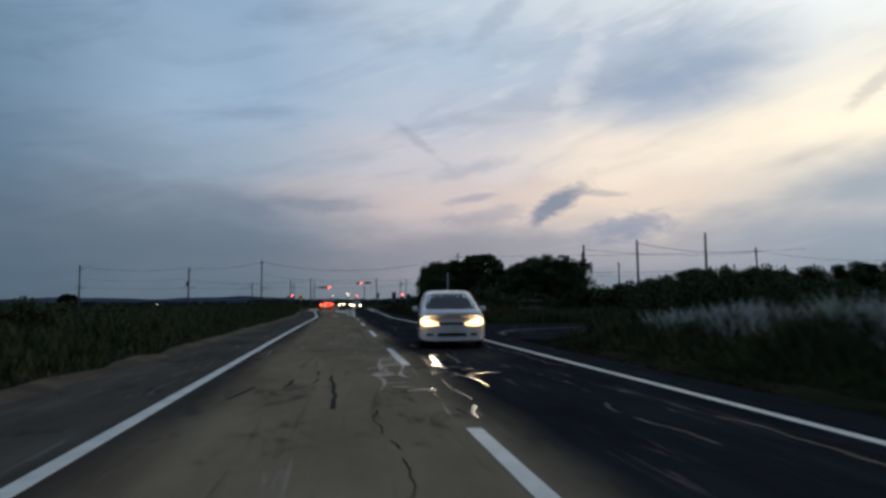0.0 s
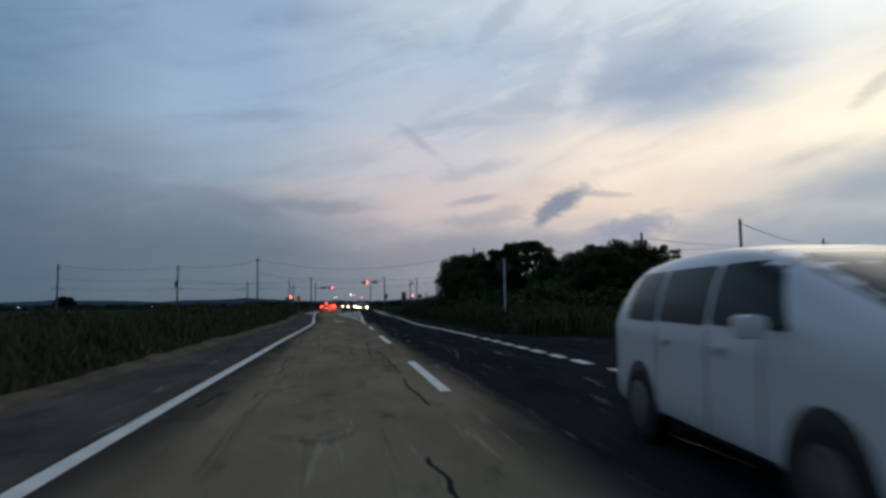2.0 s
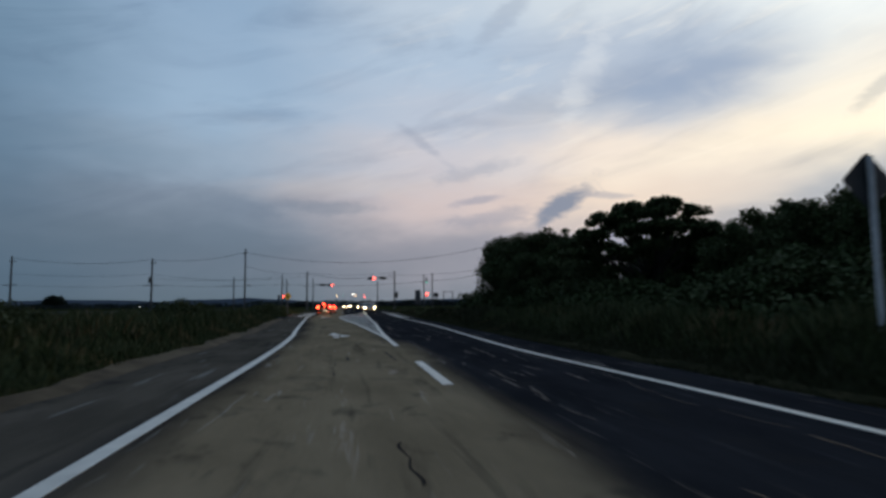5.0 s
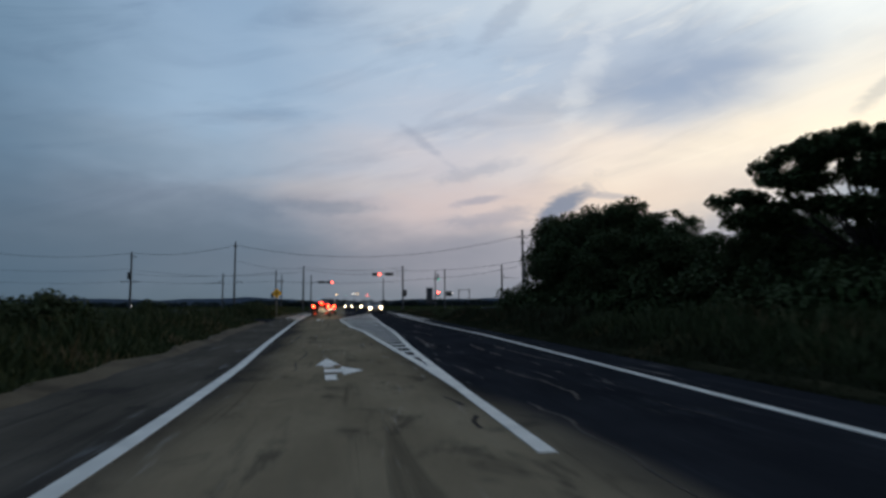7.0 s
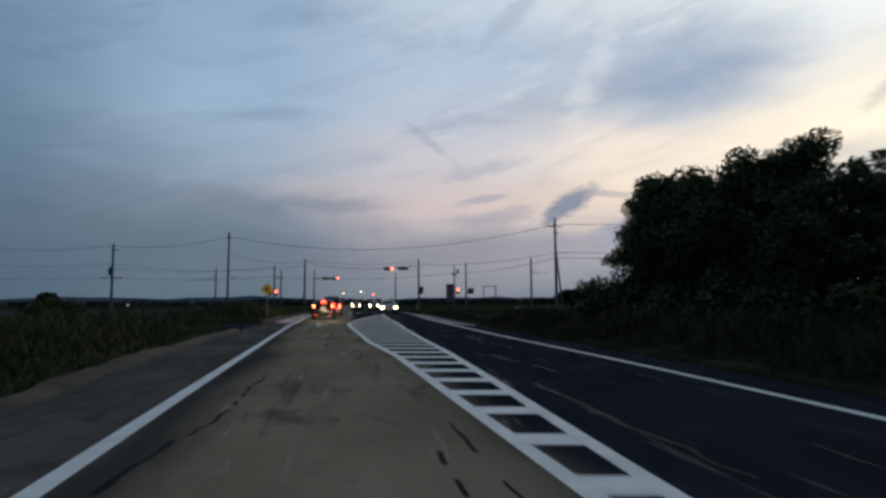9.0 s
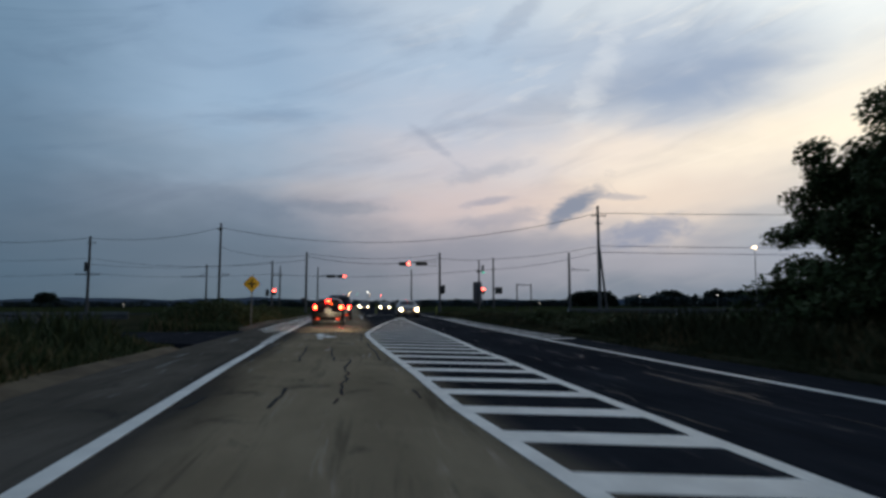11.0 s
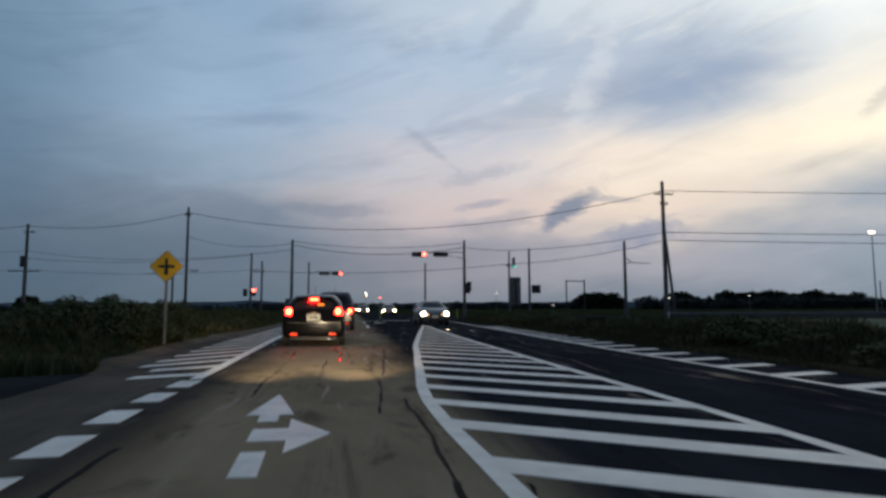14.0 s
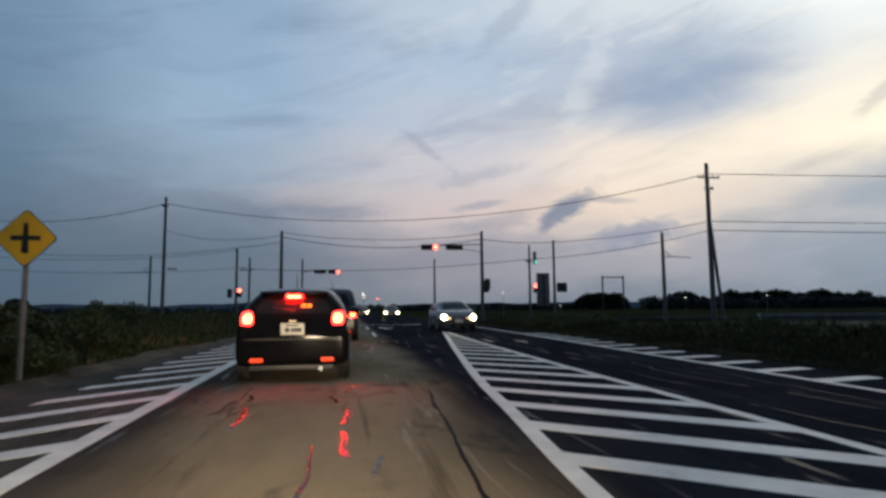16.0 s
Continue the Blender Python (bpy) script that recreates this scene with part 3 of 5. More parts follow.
# open seams that run with the lane: x, start, end, drift, width
SEAMS = ((-1.25, 6, 9.5, 0, 0.05), (0.13, 5.4, 7.2, -0.1, 0.035), (-1.94, 7.7, 9, 0.1, 0.04), (-2.5, 7, 8.3, 0.15, 0.05),
         (-0.3, 19.5, 28, -0.1, 0.034), (-2.35, 20.2, 21, 0, 0.04), (-2.9, 20, 21.1, 0.1, 0.05), (-0.65, 26, 31, 0.1, 0.034),
         (0.0, 29.3, 30.3, 0, 0.04), (-2.0, 30.8, 31.4, 0.05, 0.05), (-0.32, 44.4, 46.6, -0.1, 0.04), (-1.265, 44.6, 45.6, 0, 0.04),
         (-2.85, 44.9, 46.7, 0.1, 0.05), (-0.69, 59.2, 61.4, -0.05, 0.04), (-1.0, 59.3, 60.6, 0, 0.035), (-3.15, 59.7, 61.1, 0.1, 0.05),
         (-3.03, 73.6, 75.3, 0, 0.04), (-2.38, 73.4, 74.5, 0.05, 0.04), (-1.5, 74, 74.9, 0, 0.04), (-3.88, 73.7, 74.7, 0.1, 0.05))
LATE_SEAMS = ((-3.2, 78.8, 83, -0.15, 0.04), (-2.58, 78.7, 81.6, -0.11, 0.034), (-1.68, 78.6, 83.7, -0.2, 0.04), (-4.08, 79, 83.8, -0.22, 0.05),
              (-2.0, 84.6, 89, 0.0, 0.034), (-2.3, 88, 97, 0.5, 0.03), (-4.2, 84.4, 87.0, 0.0, 0.045))
for x, y0, y1, drift, w in SEAMS + LATE_SEAMS:
    n = max(4, round((y1 - y0) / 0.12))
    line = []
    for j in range(n + 1):
        y = y0 + (y1 - y0) * j / n
        wob = 0.07 * noise.noise((y * 0.5, x * 9, 0)) + 0.03 * noise.noise((y * 2.1, x * 9, 3)) + 0.012 * noise.noise((y * 7, x * 9, 5))
        line.append((x + drift * j / n + wob, y))
    for j in range(0, n - 2, 3):
        if noise.noise((j * 0.11, x * 7, 9)) > -0.32:
            ribbon(bm, line[j:j + 4], w * (1 + 0.8 * noise.noise((j * 0.4, x * 5, 2))), TOP - 0.01, TOP + 0.0035)
tagged(part("crack_seal", bm, "tar", road), "black bitumen over wandering cracks", kind="stuff")
# wet seal along short cracks, placed where lamp glints show from the camera: x, y, length, drift, width
bm = bmesh.new()
for x, y, long, drift, w in ((-3.77, 94.85, 1.25, -0.08, 0.05), (-3.89, 96.5, 0.5, -0.02, 0.05), (-3.05, 92.4, 1.7, 0.0, 0.03), (-2.79, 93.7, 0.9, -0.02, 0.07), (-2.82, 94.9, 0.8, 0.03, 0.08), (-2.76, 97.0, 0.6, 0.03, 0.06), (-2.9, 96.2, 0.5, -0.1, 0.05), (-2.62, 93.2, 0.5, 0.1, 0.04), (1.55, 107.6, 1.6, 0.1, 0.3), (2.45, 106.8, 1.3, 0.05, 0.16)):
    line = [(x + drift * t + 0.05 * noise.noise((t * 3.1, y, 1.5)), y + long * t) for t in [i / 10 for i in range(11)]]
    for j in range(10):
        ribbon(bm, line[j:j + 2], w * (0.75 + 0.6 * noise.noise((j * 0.7, y, 4.0))), TOP - 0.01, TOP + 0.0035)
tagged(part("crack_seal", bm, "soaked_seal", road), "soaked bitumen mirroring the tail lights", kind="stuff")

# soaked cracking by the centre line, placed to mirror the van's lamps to the camera: a long crack, a crazed patch and
# puddled seal in its lane
bm = bmesh.new()
rng = random.Random(27)
for x, y, long, drift, w in ((-0.12, 8.6, 5.6, 0.22, 0.06), (-0.55, 7.4, 4.2, 0.18, 0.05), (0.62, 10.2, 2.6, 0.25, 0.13), (0.95, 7.4, 2.9, -0.3, 0.06), (1.15, 10.6, 2.3, 0.1, 0.09), (0.3, 5.2, 2.0, 0.1, 0.05)):
    n = round(long / 0.14)
    line = [(x + drift * j / n + 0.09 * noise.noise((j * 0.16, y, 1.5)) + 0.025 * noise.noise((j * 0.9, y, 7.5)), y + long * j / n) for j in range(n + 1)]
    for j in range(n):
        if noise.noise((j * 0.21, y, 3.0)) > -0.25:
            ribbon(bm, line[j:j + 2], w * (0.8 + 0.9 * noise.noise((j * 0.6, y, 4.0))), TOP - 0.01, TOP + 0.0035)
for i in range(46):
    if i < 26:
        x, y, reach = rng.uniform(-0.62, 0.0), rng.uniform(7.2, 12.2), rng.uniform(0.06, 0.2)
    else:
        x, y, reach = rng.uniform(0.5, 1.4), rng.uniform(8.4, 13.2), rng.uniform(0.05, 0.16)
    bend = rng.uniform(-0.04, 0.04)
    ribbon(bm, [(x - reach, y + bend), (x, y), (x + reach, y + rng.uniform(-0.05, 0.05))], rng.uniform(0.03, 0.11), TOP - 0.01, TOP + 0.003)
tagged(part("crack_seal", bm, "soaked_seal", road), "soaked crazed bitumen mirroring the van's headlights", kind="stuff")

# wet bitumen along the cracks of the other lane
bm = bmesh.new()
rng = random.Random(19)
for i in range(46):
    y = -6 + i * 2.6 + rng.uniform(-1, 1)
    x = along(RIGHT_LINE, y) - (2.55, 0.75, 1.9, 0.45, 1.2)[i % 5] + rng.uniform(-0.2, 0.2)
    if x < along(HATCH_R, y) + 0.25 and y > 50:
        continue
    line, seed = [], rng.uniform(0, 90)
    for j in range(rng.randint(20, 75)):
        wob = 0.45 * noise.noise((y * 0.3, seed, 0)) + 0.09 * noise.noise((y * 1.8, seed, 3)) + 0.03 * noise.noise((y * 7, seed, 5))
        line.append((x + wob, y))
        y += 0.1
    w = rng.uniform(0.012, 0.05)
    for j in range(0, len(line) - 3, 3):
        if noise.noise((j * 0.12, seed, 9)) > -0.3:
            ribbon(bm, line[j:j + 4], w * (1.0 + 0.9 * noise.noise((j * 0.5, seed, 4))), TOP - 0.01, TOP + 0.0025)
tagged(part("crack_seal", bm, "wet_tar", road), "wet shining bitumen over cracks in the oncoming lane", kind="stuff")

bm = bmesh.new()
slab(bm, [(22, 84), (150, 76), (150, 126), (20, 128)], -0.16, -0.08)
tagged(part("paddy_field", bm, "paddy"), "pale flat rice field beyond the verge", "field", kind="structure")
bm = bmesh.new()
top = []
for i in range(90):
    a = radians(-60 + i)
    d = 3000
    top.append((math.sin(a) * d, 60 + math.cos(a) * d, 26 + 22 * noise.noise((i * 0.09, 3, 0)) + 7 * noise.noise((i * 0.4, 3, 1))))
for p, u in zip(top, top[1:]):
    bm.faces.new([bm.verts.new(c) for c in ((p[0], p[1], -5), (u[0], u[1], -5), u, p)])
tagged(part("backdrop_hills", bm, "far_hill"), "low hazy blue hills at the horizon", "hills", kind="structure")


# ---- poles, wires, signals ----
def utility_pole(x, y, height, label, r=0.15, arms=(), boxes=(), mat="weathered", group="utility poles", lean=0.0):
    """A tapered concrete pole; arms: (z, half length, offset); boxes: (z, side, height)."""
    ob = thing("utility_pole", (x, y, -0.14), label, "pole", group)
    bm = bmesh.new()
    tube(bm, [(lean * t, 0, t * (height + 0.14)) for t in (0, 0.35, 0.7, 1.0)], [r, r * 0.92, r * 0.8, r * 0.7], 12)
    part("shaft", bm, mat, ob)
    for z, half, off in arms:
        bm = bmesh.new()
        box(bm, off - half, off + half, -0.05 - r, 0.03 - r, z + 0.09, z + 0.19, 0.012)
        arm = part("crossarm", bm, "weathered", ob)
        for s in (-0.92, -0.45, 0.45, 0.92):
            bm = bmesh.new()
            cx = off + s * half
            tube(bm, [(cx, -r, z + 0.19), (cx, -r, z + 0.25), (cx, -r, z + 0.27), (cx, -r, z + 0.36)], [0.025, 0.06, 0.045, 0.03], 8)
            part("insulator", bm, "concrete", arm)
    for z, side, h in boxes:
        bm = bmesh.new()
        box(bm, side * r, side * (r + 0.32) if side else 0.3, -0.18, 0.18, z, z + h, 0.02)
        part("junction_box", bm, "dark_box", ob)
    return ob


POLE = "tall grey concrete utility pole beside the fields"
utility_pole(-37.1, 152.7, 10.1, "tall grey concrete utility pole with two crossarms", 0.2, ((9.2, 0.55, 0.3), (5.0, 1.5, 0)), ((5.6, -1, 1.2),))
utility_pole(-19.6, 148.3, 11.6, "tall grey concrete utility pole carrying overhead wires", 0.17, ((10.7, 0.3, 0), (4.85, 0.4, 0.8)))
utility_pole(-62, 154.5, 10.6, "tall grey concrete utility pole with crossarms", 0.2, ((9.6, 0.6, 0.3), (5.2, 1.2, 0)))
utility_pole(-22.6, 154.4, 6.6, "slim pole with a long bracket arm", 0.14)
utility_pole(-12.66, 145.7, 6.6, POLE, 0.13)
utility_pole(-12.2, 149.9, 6.1, "slim dark pole with a short crossarm", 0.12, ((4.9, 0.6, -0.3),))
utility_pole(-7.45, 133.2, 6.6, "dark utility pole with a box on its shaft", 0.14, (), ((1.4, -1, 0.5),))
utility_pole(6.73, 131.8, 6.6, "dark utility pole that carries the signal's arm", 0.14, (), ((2.3, 1, 0.8),))
utility_pole(13.6, 136.0, 6.45, "dark utility pole carrying overhead wires", 0.12)
utility_pole(12.6, 139.4, 6.4, "dark pole with signal heads at the crossing", 0.11)
utility_pole(22.25, 134.5, 7.0, "utility pole with a bracket arm", 0.16)
utility_pole(4.36, 139.4, 5.2, "slim dark pole beyond the crossing", 0.1)
big = utility_pole(24.9, 132.1, 12.2, "tall utility pole with crossarm and slanting strut", 0.2, ((11.0, 0.9, 0), (10.1, 0.35, 0)), ())
bm = bmesh.new()
tube(bm, [(1.0, 0.3, 0), (0.52, 0.15, 4.0), (0.08, 0.0, 7.8)], [0.13, 0.12, 0.1], 10)
part("strut", bm, "weathered", big)
for x, y, h in ((20.55, 32.1, 5.2), (24.8, 48.75, 6.5), (28.1, 68.5, 7.9), (68.0, 90.3, 9.9), (58.1, 121, 9.4), (29.6, 72.5, 7.4), (64, 150, 4.2)):
    utility_pole(x, y, h, POLE, 0.085 if h < 6 else 0.12 if h < 7 else 0.17, ((h - 0.8, 0.5, 0),) if h > 9 else ())
# H-shaped gauge
ob = thing("height_gauge", (15.1, 128.4, -0.14), "slim steel gate frame beside the crossing", "frame")
for x in (-0.75, 0.75):
    bm = bmesh.new()
    tube(bm, [(x, 0, 0), (x, 0, 3.3)], 0.06, 8)
    part("post", bm, "dark_box", ob)
bm = bmesh.new()
tube(bm, [(-0.75, 0, 3.2), (0.75, 0, 3.2)], 0.04, 8)
part("bar", bm, "dark_box", ob)


def bracket(x, y, z, reach, name="bracket_arm"):
    bm = bmesh.new()
    tube(bm, [(x, y, z), (x + reach * 0.2, y, z + 0.05), (x + reach, y, z - 0.02)], [0.045, 0.04, 0.03], 8)
    tube(bm, [(x, y, z + 0.55), (x + reach * 0.25, y, z + 0.12)], 0.03, 8)
    tagged(part(name, bm, "weathered"), "thin steel bracket arm fixed to a pole", "bracket")


bracket(22.3, 134.5, 5.0, 2.4)
bracket(-22.6, 154.4, 4.9, -3.4)


def wire(a, b, sag, r=0.018):
    a, b = Vector(a), Vector(b)
    bm = bmesh.new()
    pts = [a.lerp(b, t) - Vector((0, 0, 4 * sag * t * (1 - t))) for t in [i / 14 for i in range(15)]]
    tube(bm, pts, r, 5)
    tagged(part("overhead_wire", bm, "cable"), "thin black overhead wire sagging between poles", "wire", "overhead wires")


wire((-62, 154.5, 10.3), (-37.1, 152.7, 9.9), 0.9, 0.03)
wire((-37.1, 152.7, 9.9), (-19.6, 148.3, 11.0), 0.8, 0.03)
wire((-19.6, 148.3, 11.0), (24.9, 132.1, 11.35), 2.6, 0.03)
wire((24.9, 132.1, 11.35), (110, 128, 13.2), 0.5, 0.03)
wire((24.9, 132.1, 7.6), (110, 128, 8.6), 0.4, 0.03)
wire((24.9, 132.1, 6.9), (110, 128, 7.5), 0.4, 0.03)
wire((24.9, 132.1, 7.6), (13.6, 136, 6.3), 0.25, 0.025)
wire((13.6, 136, 6.3), (6.73, 131.8, 6.0), 0.15, 0.025)
wire((6.73, 131.8, 6.0), (-7.45, 133.2, 6.2), 0.7, 0.025)
wire((6.73, 131.8, 6.4), (-7.45, 133.2, 6.5), 0.5, 0.02)
wire((-7.45, 133.2, 6.3), (-19.6, 148.3, 8.5), 0.6, 0.02)
wire((-7.45, 133.2, 5.8), (-37.1, 152.7, 7.2), 0.9, 0.02)
wire((24.9, 132.1, 6.9), (12.6, 139.4, 5.2), 0.4, 0.025)
wire((12.6, 139.4, 5.2), (-12.2, 149.9, 5.0), 0.5, 0.025)
wire((-12.2, 149.9, 5.2), (-37.1, 152.7, 5.2), 0.5, 0.02)
wire((-12.66, 145.7, 6.4), (-37.1, 152.7, 6.4), 0.6, 0.02)
wire((-37.1, 152.7, 5.2), (-62, 154.5, 5.4), 0.5, 0.02)
wire((-37.1, 152.7, 7.2), (-62, 154.5, 7.4), 0.5, 0.02)
wire((24.8, 48.7, 6.2), (68, 90.3, 9.3), 0.6, 0.025)
wire((68, 90.3, 9.3), (120, 112, 9.6), 0.9, 0.025)
wire((28.1, 68.5, 7.4), (68, 90.3, 9.0), 0.6, 0.02)


def lens(parent, x, y, z, r, mat, hood=True, name="lens"):
    bm = bmesh.new()
    tube(bm, [(x, y, z), (x, y - 0.03, z), (x, y - 0.05, z)], [r, r * 0.95, r * 0.6], 16)
    ob = part(name, bm, mat, parent)
    if hood:
        bm = bmesh.new()
        n = 12
        for i in range(n):
            a0, a1 = math.pi * i / n, math.pi * (i + 1) / n
            p = [(x + math.cos(a) * r * 1.08, yy, z + math.sin(a) * r * 1.08) for a in (a0, a1) for yy in (y, y - 0.24)]
            bm.faces.new([bm.verts.new(c) for c in (p[0], p[1], p[3], p[2])])
        bmesh.ops.solidify(bm, geom=bm.faces[:], thickness=0.012)
        part("hood", bm, "dark_box", ob)
    return ob


def signal_head(x, y, z, label, lit=True, facing=1):
    """Three lamps in a row, the red one nearest the road's middle."""
    ob = thing("traffic_signal", (x, y, z), label, "traffic light", "traffic signals")
    bm = bmesh.new()
    box(bm, -0.62, 0.62, -0.05, 0.12, -0.2, 0.2, 0.05)
    part("housing", bm, "dark_box", ob)
    for dx, m in ((-0.4, "dead_lens"), (0, "dead_lens"), (0.4, "red_signal" if lit else "dead_lens")):
        lens(ob, dx, -0.055, 0, 0.17 if m == "red_signal" else 0.15, m)
    return ob


signal_head(2.95, 131.75, 5.38, "horizontal traffic signal with its red lamp lit")
signal_head(4.75, 131.95, 5.42, "horizontal traffic signal seen from behind, unlit", False)
bm = bmesh.new()
tube(bm, [(6.73, 131.85, 5.62), (4.75, 131.85, 5.56), (2.6, 131.85, 5.5)], [0.032, 0.03, 0.026], 8)
tube(bm, [(6.73, 131.85, 5.02), (6.3, 131.85, 5.12), (5.0, 131.85, 5.36)], 0.022, 8)
tagged(part("signal_arm", bm, "weathered"), "steel arm holding the signals out from the pole", "bracket")
signal_head(-4.25, 155.0, 5.05, "far horizontal traffic signal with red lamp lit")
signal_head(-5.75, 155.05, 5.08, "far horizontal traffic signal seen from behind, unlit", False)
utility_pole(-7.6, 155.2, 6.4, "dark pole carrying the far signal's long arm", 0.12)
bm = bmesh.new()
tube(bm, [(-7.6, 155.15, 5.0), (-6.6, 155.15, 5.25), (-3.8, 155.15, 5.28)], [0.05, 0.045, 0.035], 8)
tagged(part("signal_arm", bm, "weathered"), "steel arm holding the far signal out", "bracket")


def walk_signal(x, y, z, lit, label, reach=0.0):
    ob = thing("pedestrian_signal", (x, y, z), label, "traffic light", "pedestrian signals")
    bm = bmesh.new()
    box(bm, -0.2, 0.2, -0.05, 0.12, -0.38, 0.38, 0.03)
    part("housing", bm, "dark_box", ob)
    if reach:
        bm = bmesh.new()
        tube(bm, [(0, 0.06, 0.1), (reach, 0.1, 0.1)], 0.025, 8)
        part("bracket", bm, "dark_box", ob)
    for dz, m in ((0.19, "red_signal" if lit else "dead_lens"), (-0.19, "dead_lens")):
        bm = bmesh.new()
        box(bm, -0.15, 0.15, -0.075, -0.05, dz - 0.14, dz + 0.14, 0.02)
        part("lens", bm, m, ob)


walk_signal(-12.35, 145.55, 2.6, True, "red pedestrian signal on a pole", -0.3)
walk_signal(-13.2, 145.6, 2.55, False, "dark pedestrian signal seen from behind", 0.54)
walk_signal(13.05, 139.2, 2.7, True, "red pedestrian signal on a pole", -0.45)
walk_signal(14.0, 135.9, 2.65, False, "dark pedestrian signal seen from behind", -0.4)
walk_signal(14.42, 135.9, 2.65, False, "dark pedestrian signal seen from behind", -0.82)
walk_signal(7.1, 131.7, 2.75, False, "dark pedestrian signal seen from behind")
# the cross road's signal, side on, green
ob = thing("traffic_signal", (13.0, 139.3, 5.3), "cross road signal seen side on, glowing green", "traffic light", "traffic signals")
for z in (0.35, 0, -0.35):
    bm = bmesh.new()
    box(bm, -0.08, 0.16, -0.16, 0.16, z - 0.16, z + 0.16, 0.03)
    part("housing", bm, "dark_box", ob)
bm = bmesh.new()
box(bm, -0.02, 0.2, -0.175, -0.16, -0.45, -0.27, 0.01)
part("lens", bm, "green_signal", ob)
bm = bmesh.new()
box(bm, -0.75, -0.2, -0.1, 0.1, -0.35, -0.2, 0.03)
part("side_head", bm, "dark_box", ob)
# tall board
ob = thing("sign_board", (10.2, 128.6, -0.14), "tall grey sign board seen from its back on a dark post", "sign")
bm = bmesh.new()
box(bm, -0.45, 0.45, -0.04, 0.04, 1.3, 3.5, 0.015)
part("panel", bm, "board_green", ob)
bm = bmesh.new()
tube(bm, [(0.05, -0.09, 0), (0.05, -0.09, 3.4)], 0.05, 10)
part("post", bm, "dark_box", ob)
for z in (1.6, 3.2):
    bm = bmesh.new()
    box(bm, -0.42, 0.42, -0.07, -0.03, z - 0.03, z + 0.03, 0.008)
    part("brace", bm, "weathered", ob)


# ---- road signs ----
def diamond(bm, r, y0, y1, corner=0.06):
    pts = []
    for i in range(4):
        a = math.pi / 2 * i
        c = Vector((math.cos(a), math.sin(a))) * r
        for s in (-1, 0, 1):
            t = Vector((math.cos(a + s * math.pi / 2), math.sin(a + s * math.pi / 2)))
            off = (t * r - c).normalized() * corner if s else -c.normalized() * corner * 0.35
            pts.append(c + off)
    a, b = [bm.verts.new((p.x, y0, p.y)) for p in pts], [bm.verts.new((p.x, y1, p.y)) for p in pts]
    bm.faces.new(a[::-1])
    bm.faces.new(b)
    for i in range(12):
        bm.faces.new((a[i], a[(i + 1) % 12], b[(i + 1) % 12], b[i]))


ob = thing("crossroads_sign", (-7.38, 98.84, -0.14), "yellow diamond warning sign with a black cross on a grey post", "road sign")
bm = bmesh.new()
tube(bm, [(0, 0.05, 0), (0, 0.05, 2.45)], 0.036, 12)
part("post", bm, "concrete", ob, "pale grey steel post")
bm = bmesh.new()
diamond(bm, 0.43, -0.004, 0.012)
rim = part("rim", bm, "black", ob)
rim.location.z = 2.22
bm = bmesh.new()
diamond(bm, 0.415, -0.009, -0.004)
face = part("face", bm, "yellow", ob)
face.location.z = 2.22
for name, pts in (("cross_stroke", [(-0.2, -0.035), (0.2, -0.035), (0.2, 0.035), (-0.2, 0.035)]), ("cross_stroke", [(-0.05, -0.22), (0.05, -0.22), (0.03, 0.22), (-0.03, 0.22)])):
    bm = bmesh.new()
    slab(bm, pts, 0.0, 0.004)
    o = part(name, bm, "black", face)
    o.rotation_euler = (radians(90), 0, 0)
    o.location = (0, -0.0095 if pts[0][0] == -0.2 else -0.0125, 0)

ob = thing("road_sign", (6.05, 39.5, -0.14), "diamond road sign seen from its grey back on a pale post", "road sign")
bm = bmesh.new()
tube(bm, [(0, 0, 0), (0, 0, 3.3)], 0.042, 12)
part("post", bm, "white_steel", ob, "pale grey steel post")
bm = bmesh.new()
diamond(bm, 0.43, 0.05, 0.065)
o = part("plate", bm, "dark_box", ob)
o.location.z = 2.95


# ---- vehicles ----
def loft(stations):
    bm = bmesh.new()
    rings = []
    for y, zb, belt, top, wl, wb, wt in stations:
        half = [(wl * 0.86, zb), (wl * 0.985, zb + 0.06), (wl, zb + 0.2), (wl * 0.99, (zb + belt) / 2 + 0.05), (wb, belt), ((wb + wt) / 2 + 0.012, (belt + top) / 2), (wt, top - 0.07 * min(1, (top - belt) * 3)), (wt * 0.86, top - 0.015), (wt * 0.4, top)]
        pts = half + [(-x, z) for x, z in half[::-1]]
        rings.append([bm.verts.new((x, y, z)) for x, z in pts])
    n = len(rings[0])
    for a, b in zip(rings, rings[1:]):
        for j in range(n):
            bm.faces.new((a[j], a[(j + 1) % n], b[(j + 1) % n], b[j]))
    # the two ends close over a smaller ring, so that they stay full when rounded
    for ring, back in ((rings[0], False), (rings[-1], True)):
        mid = sum((v.co for v in ring), Vector()) / n
        small = [bm.verts.new(mid + (v.co - mid) * 0.9) for v in ring]
        for j in range(n):
            q = (ring[j], ring[(j + 1) % n], small[(j + 1) % n], small[j])
            bm.faces.new(q if back else q[::-1])
        bm.faces.new(small[::-1] if back else small)
    return bm


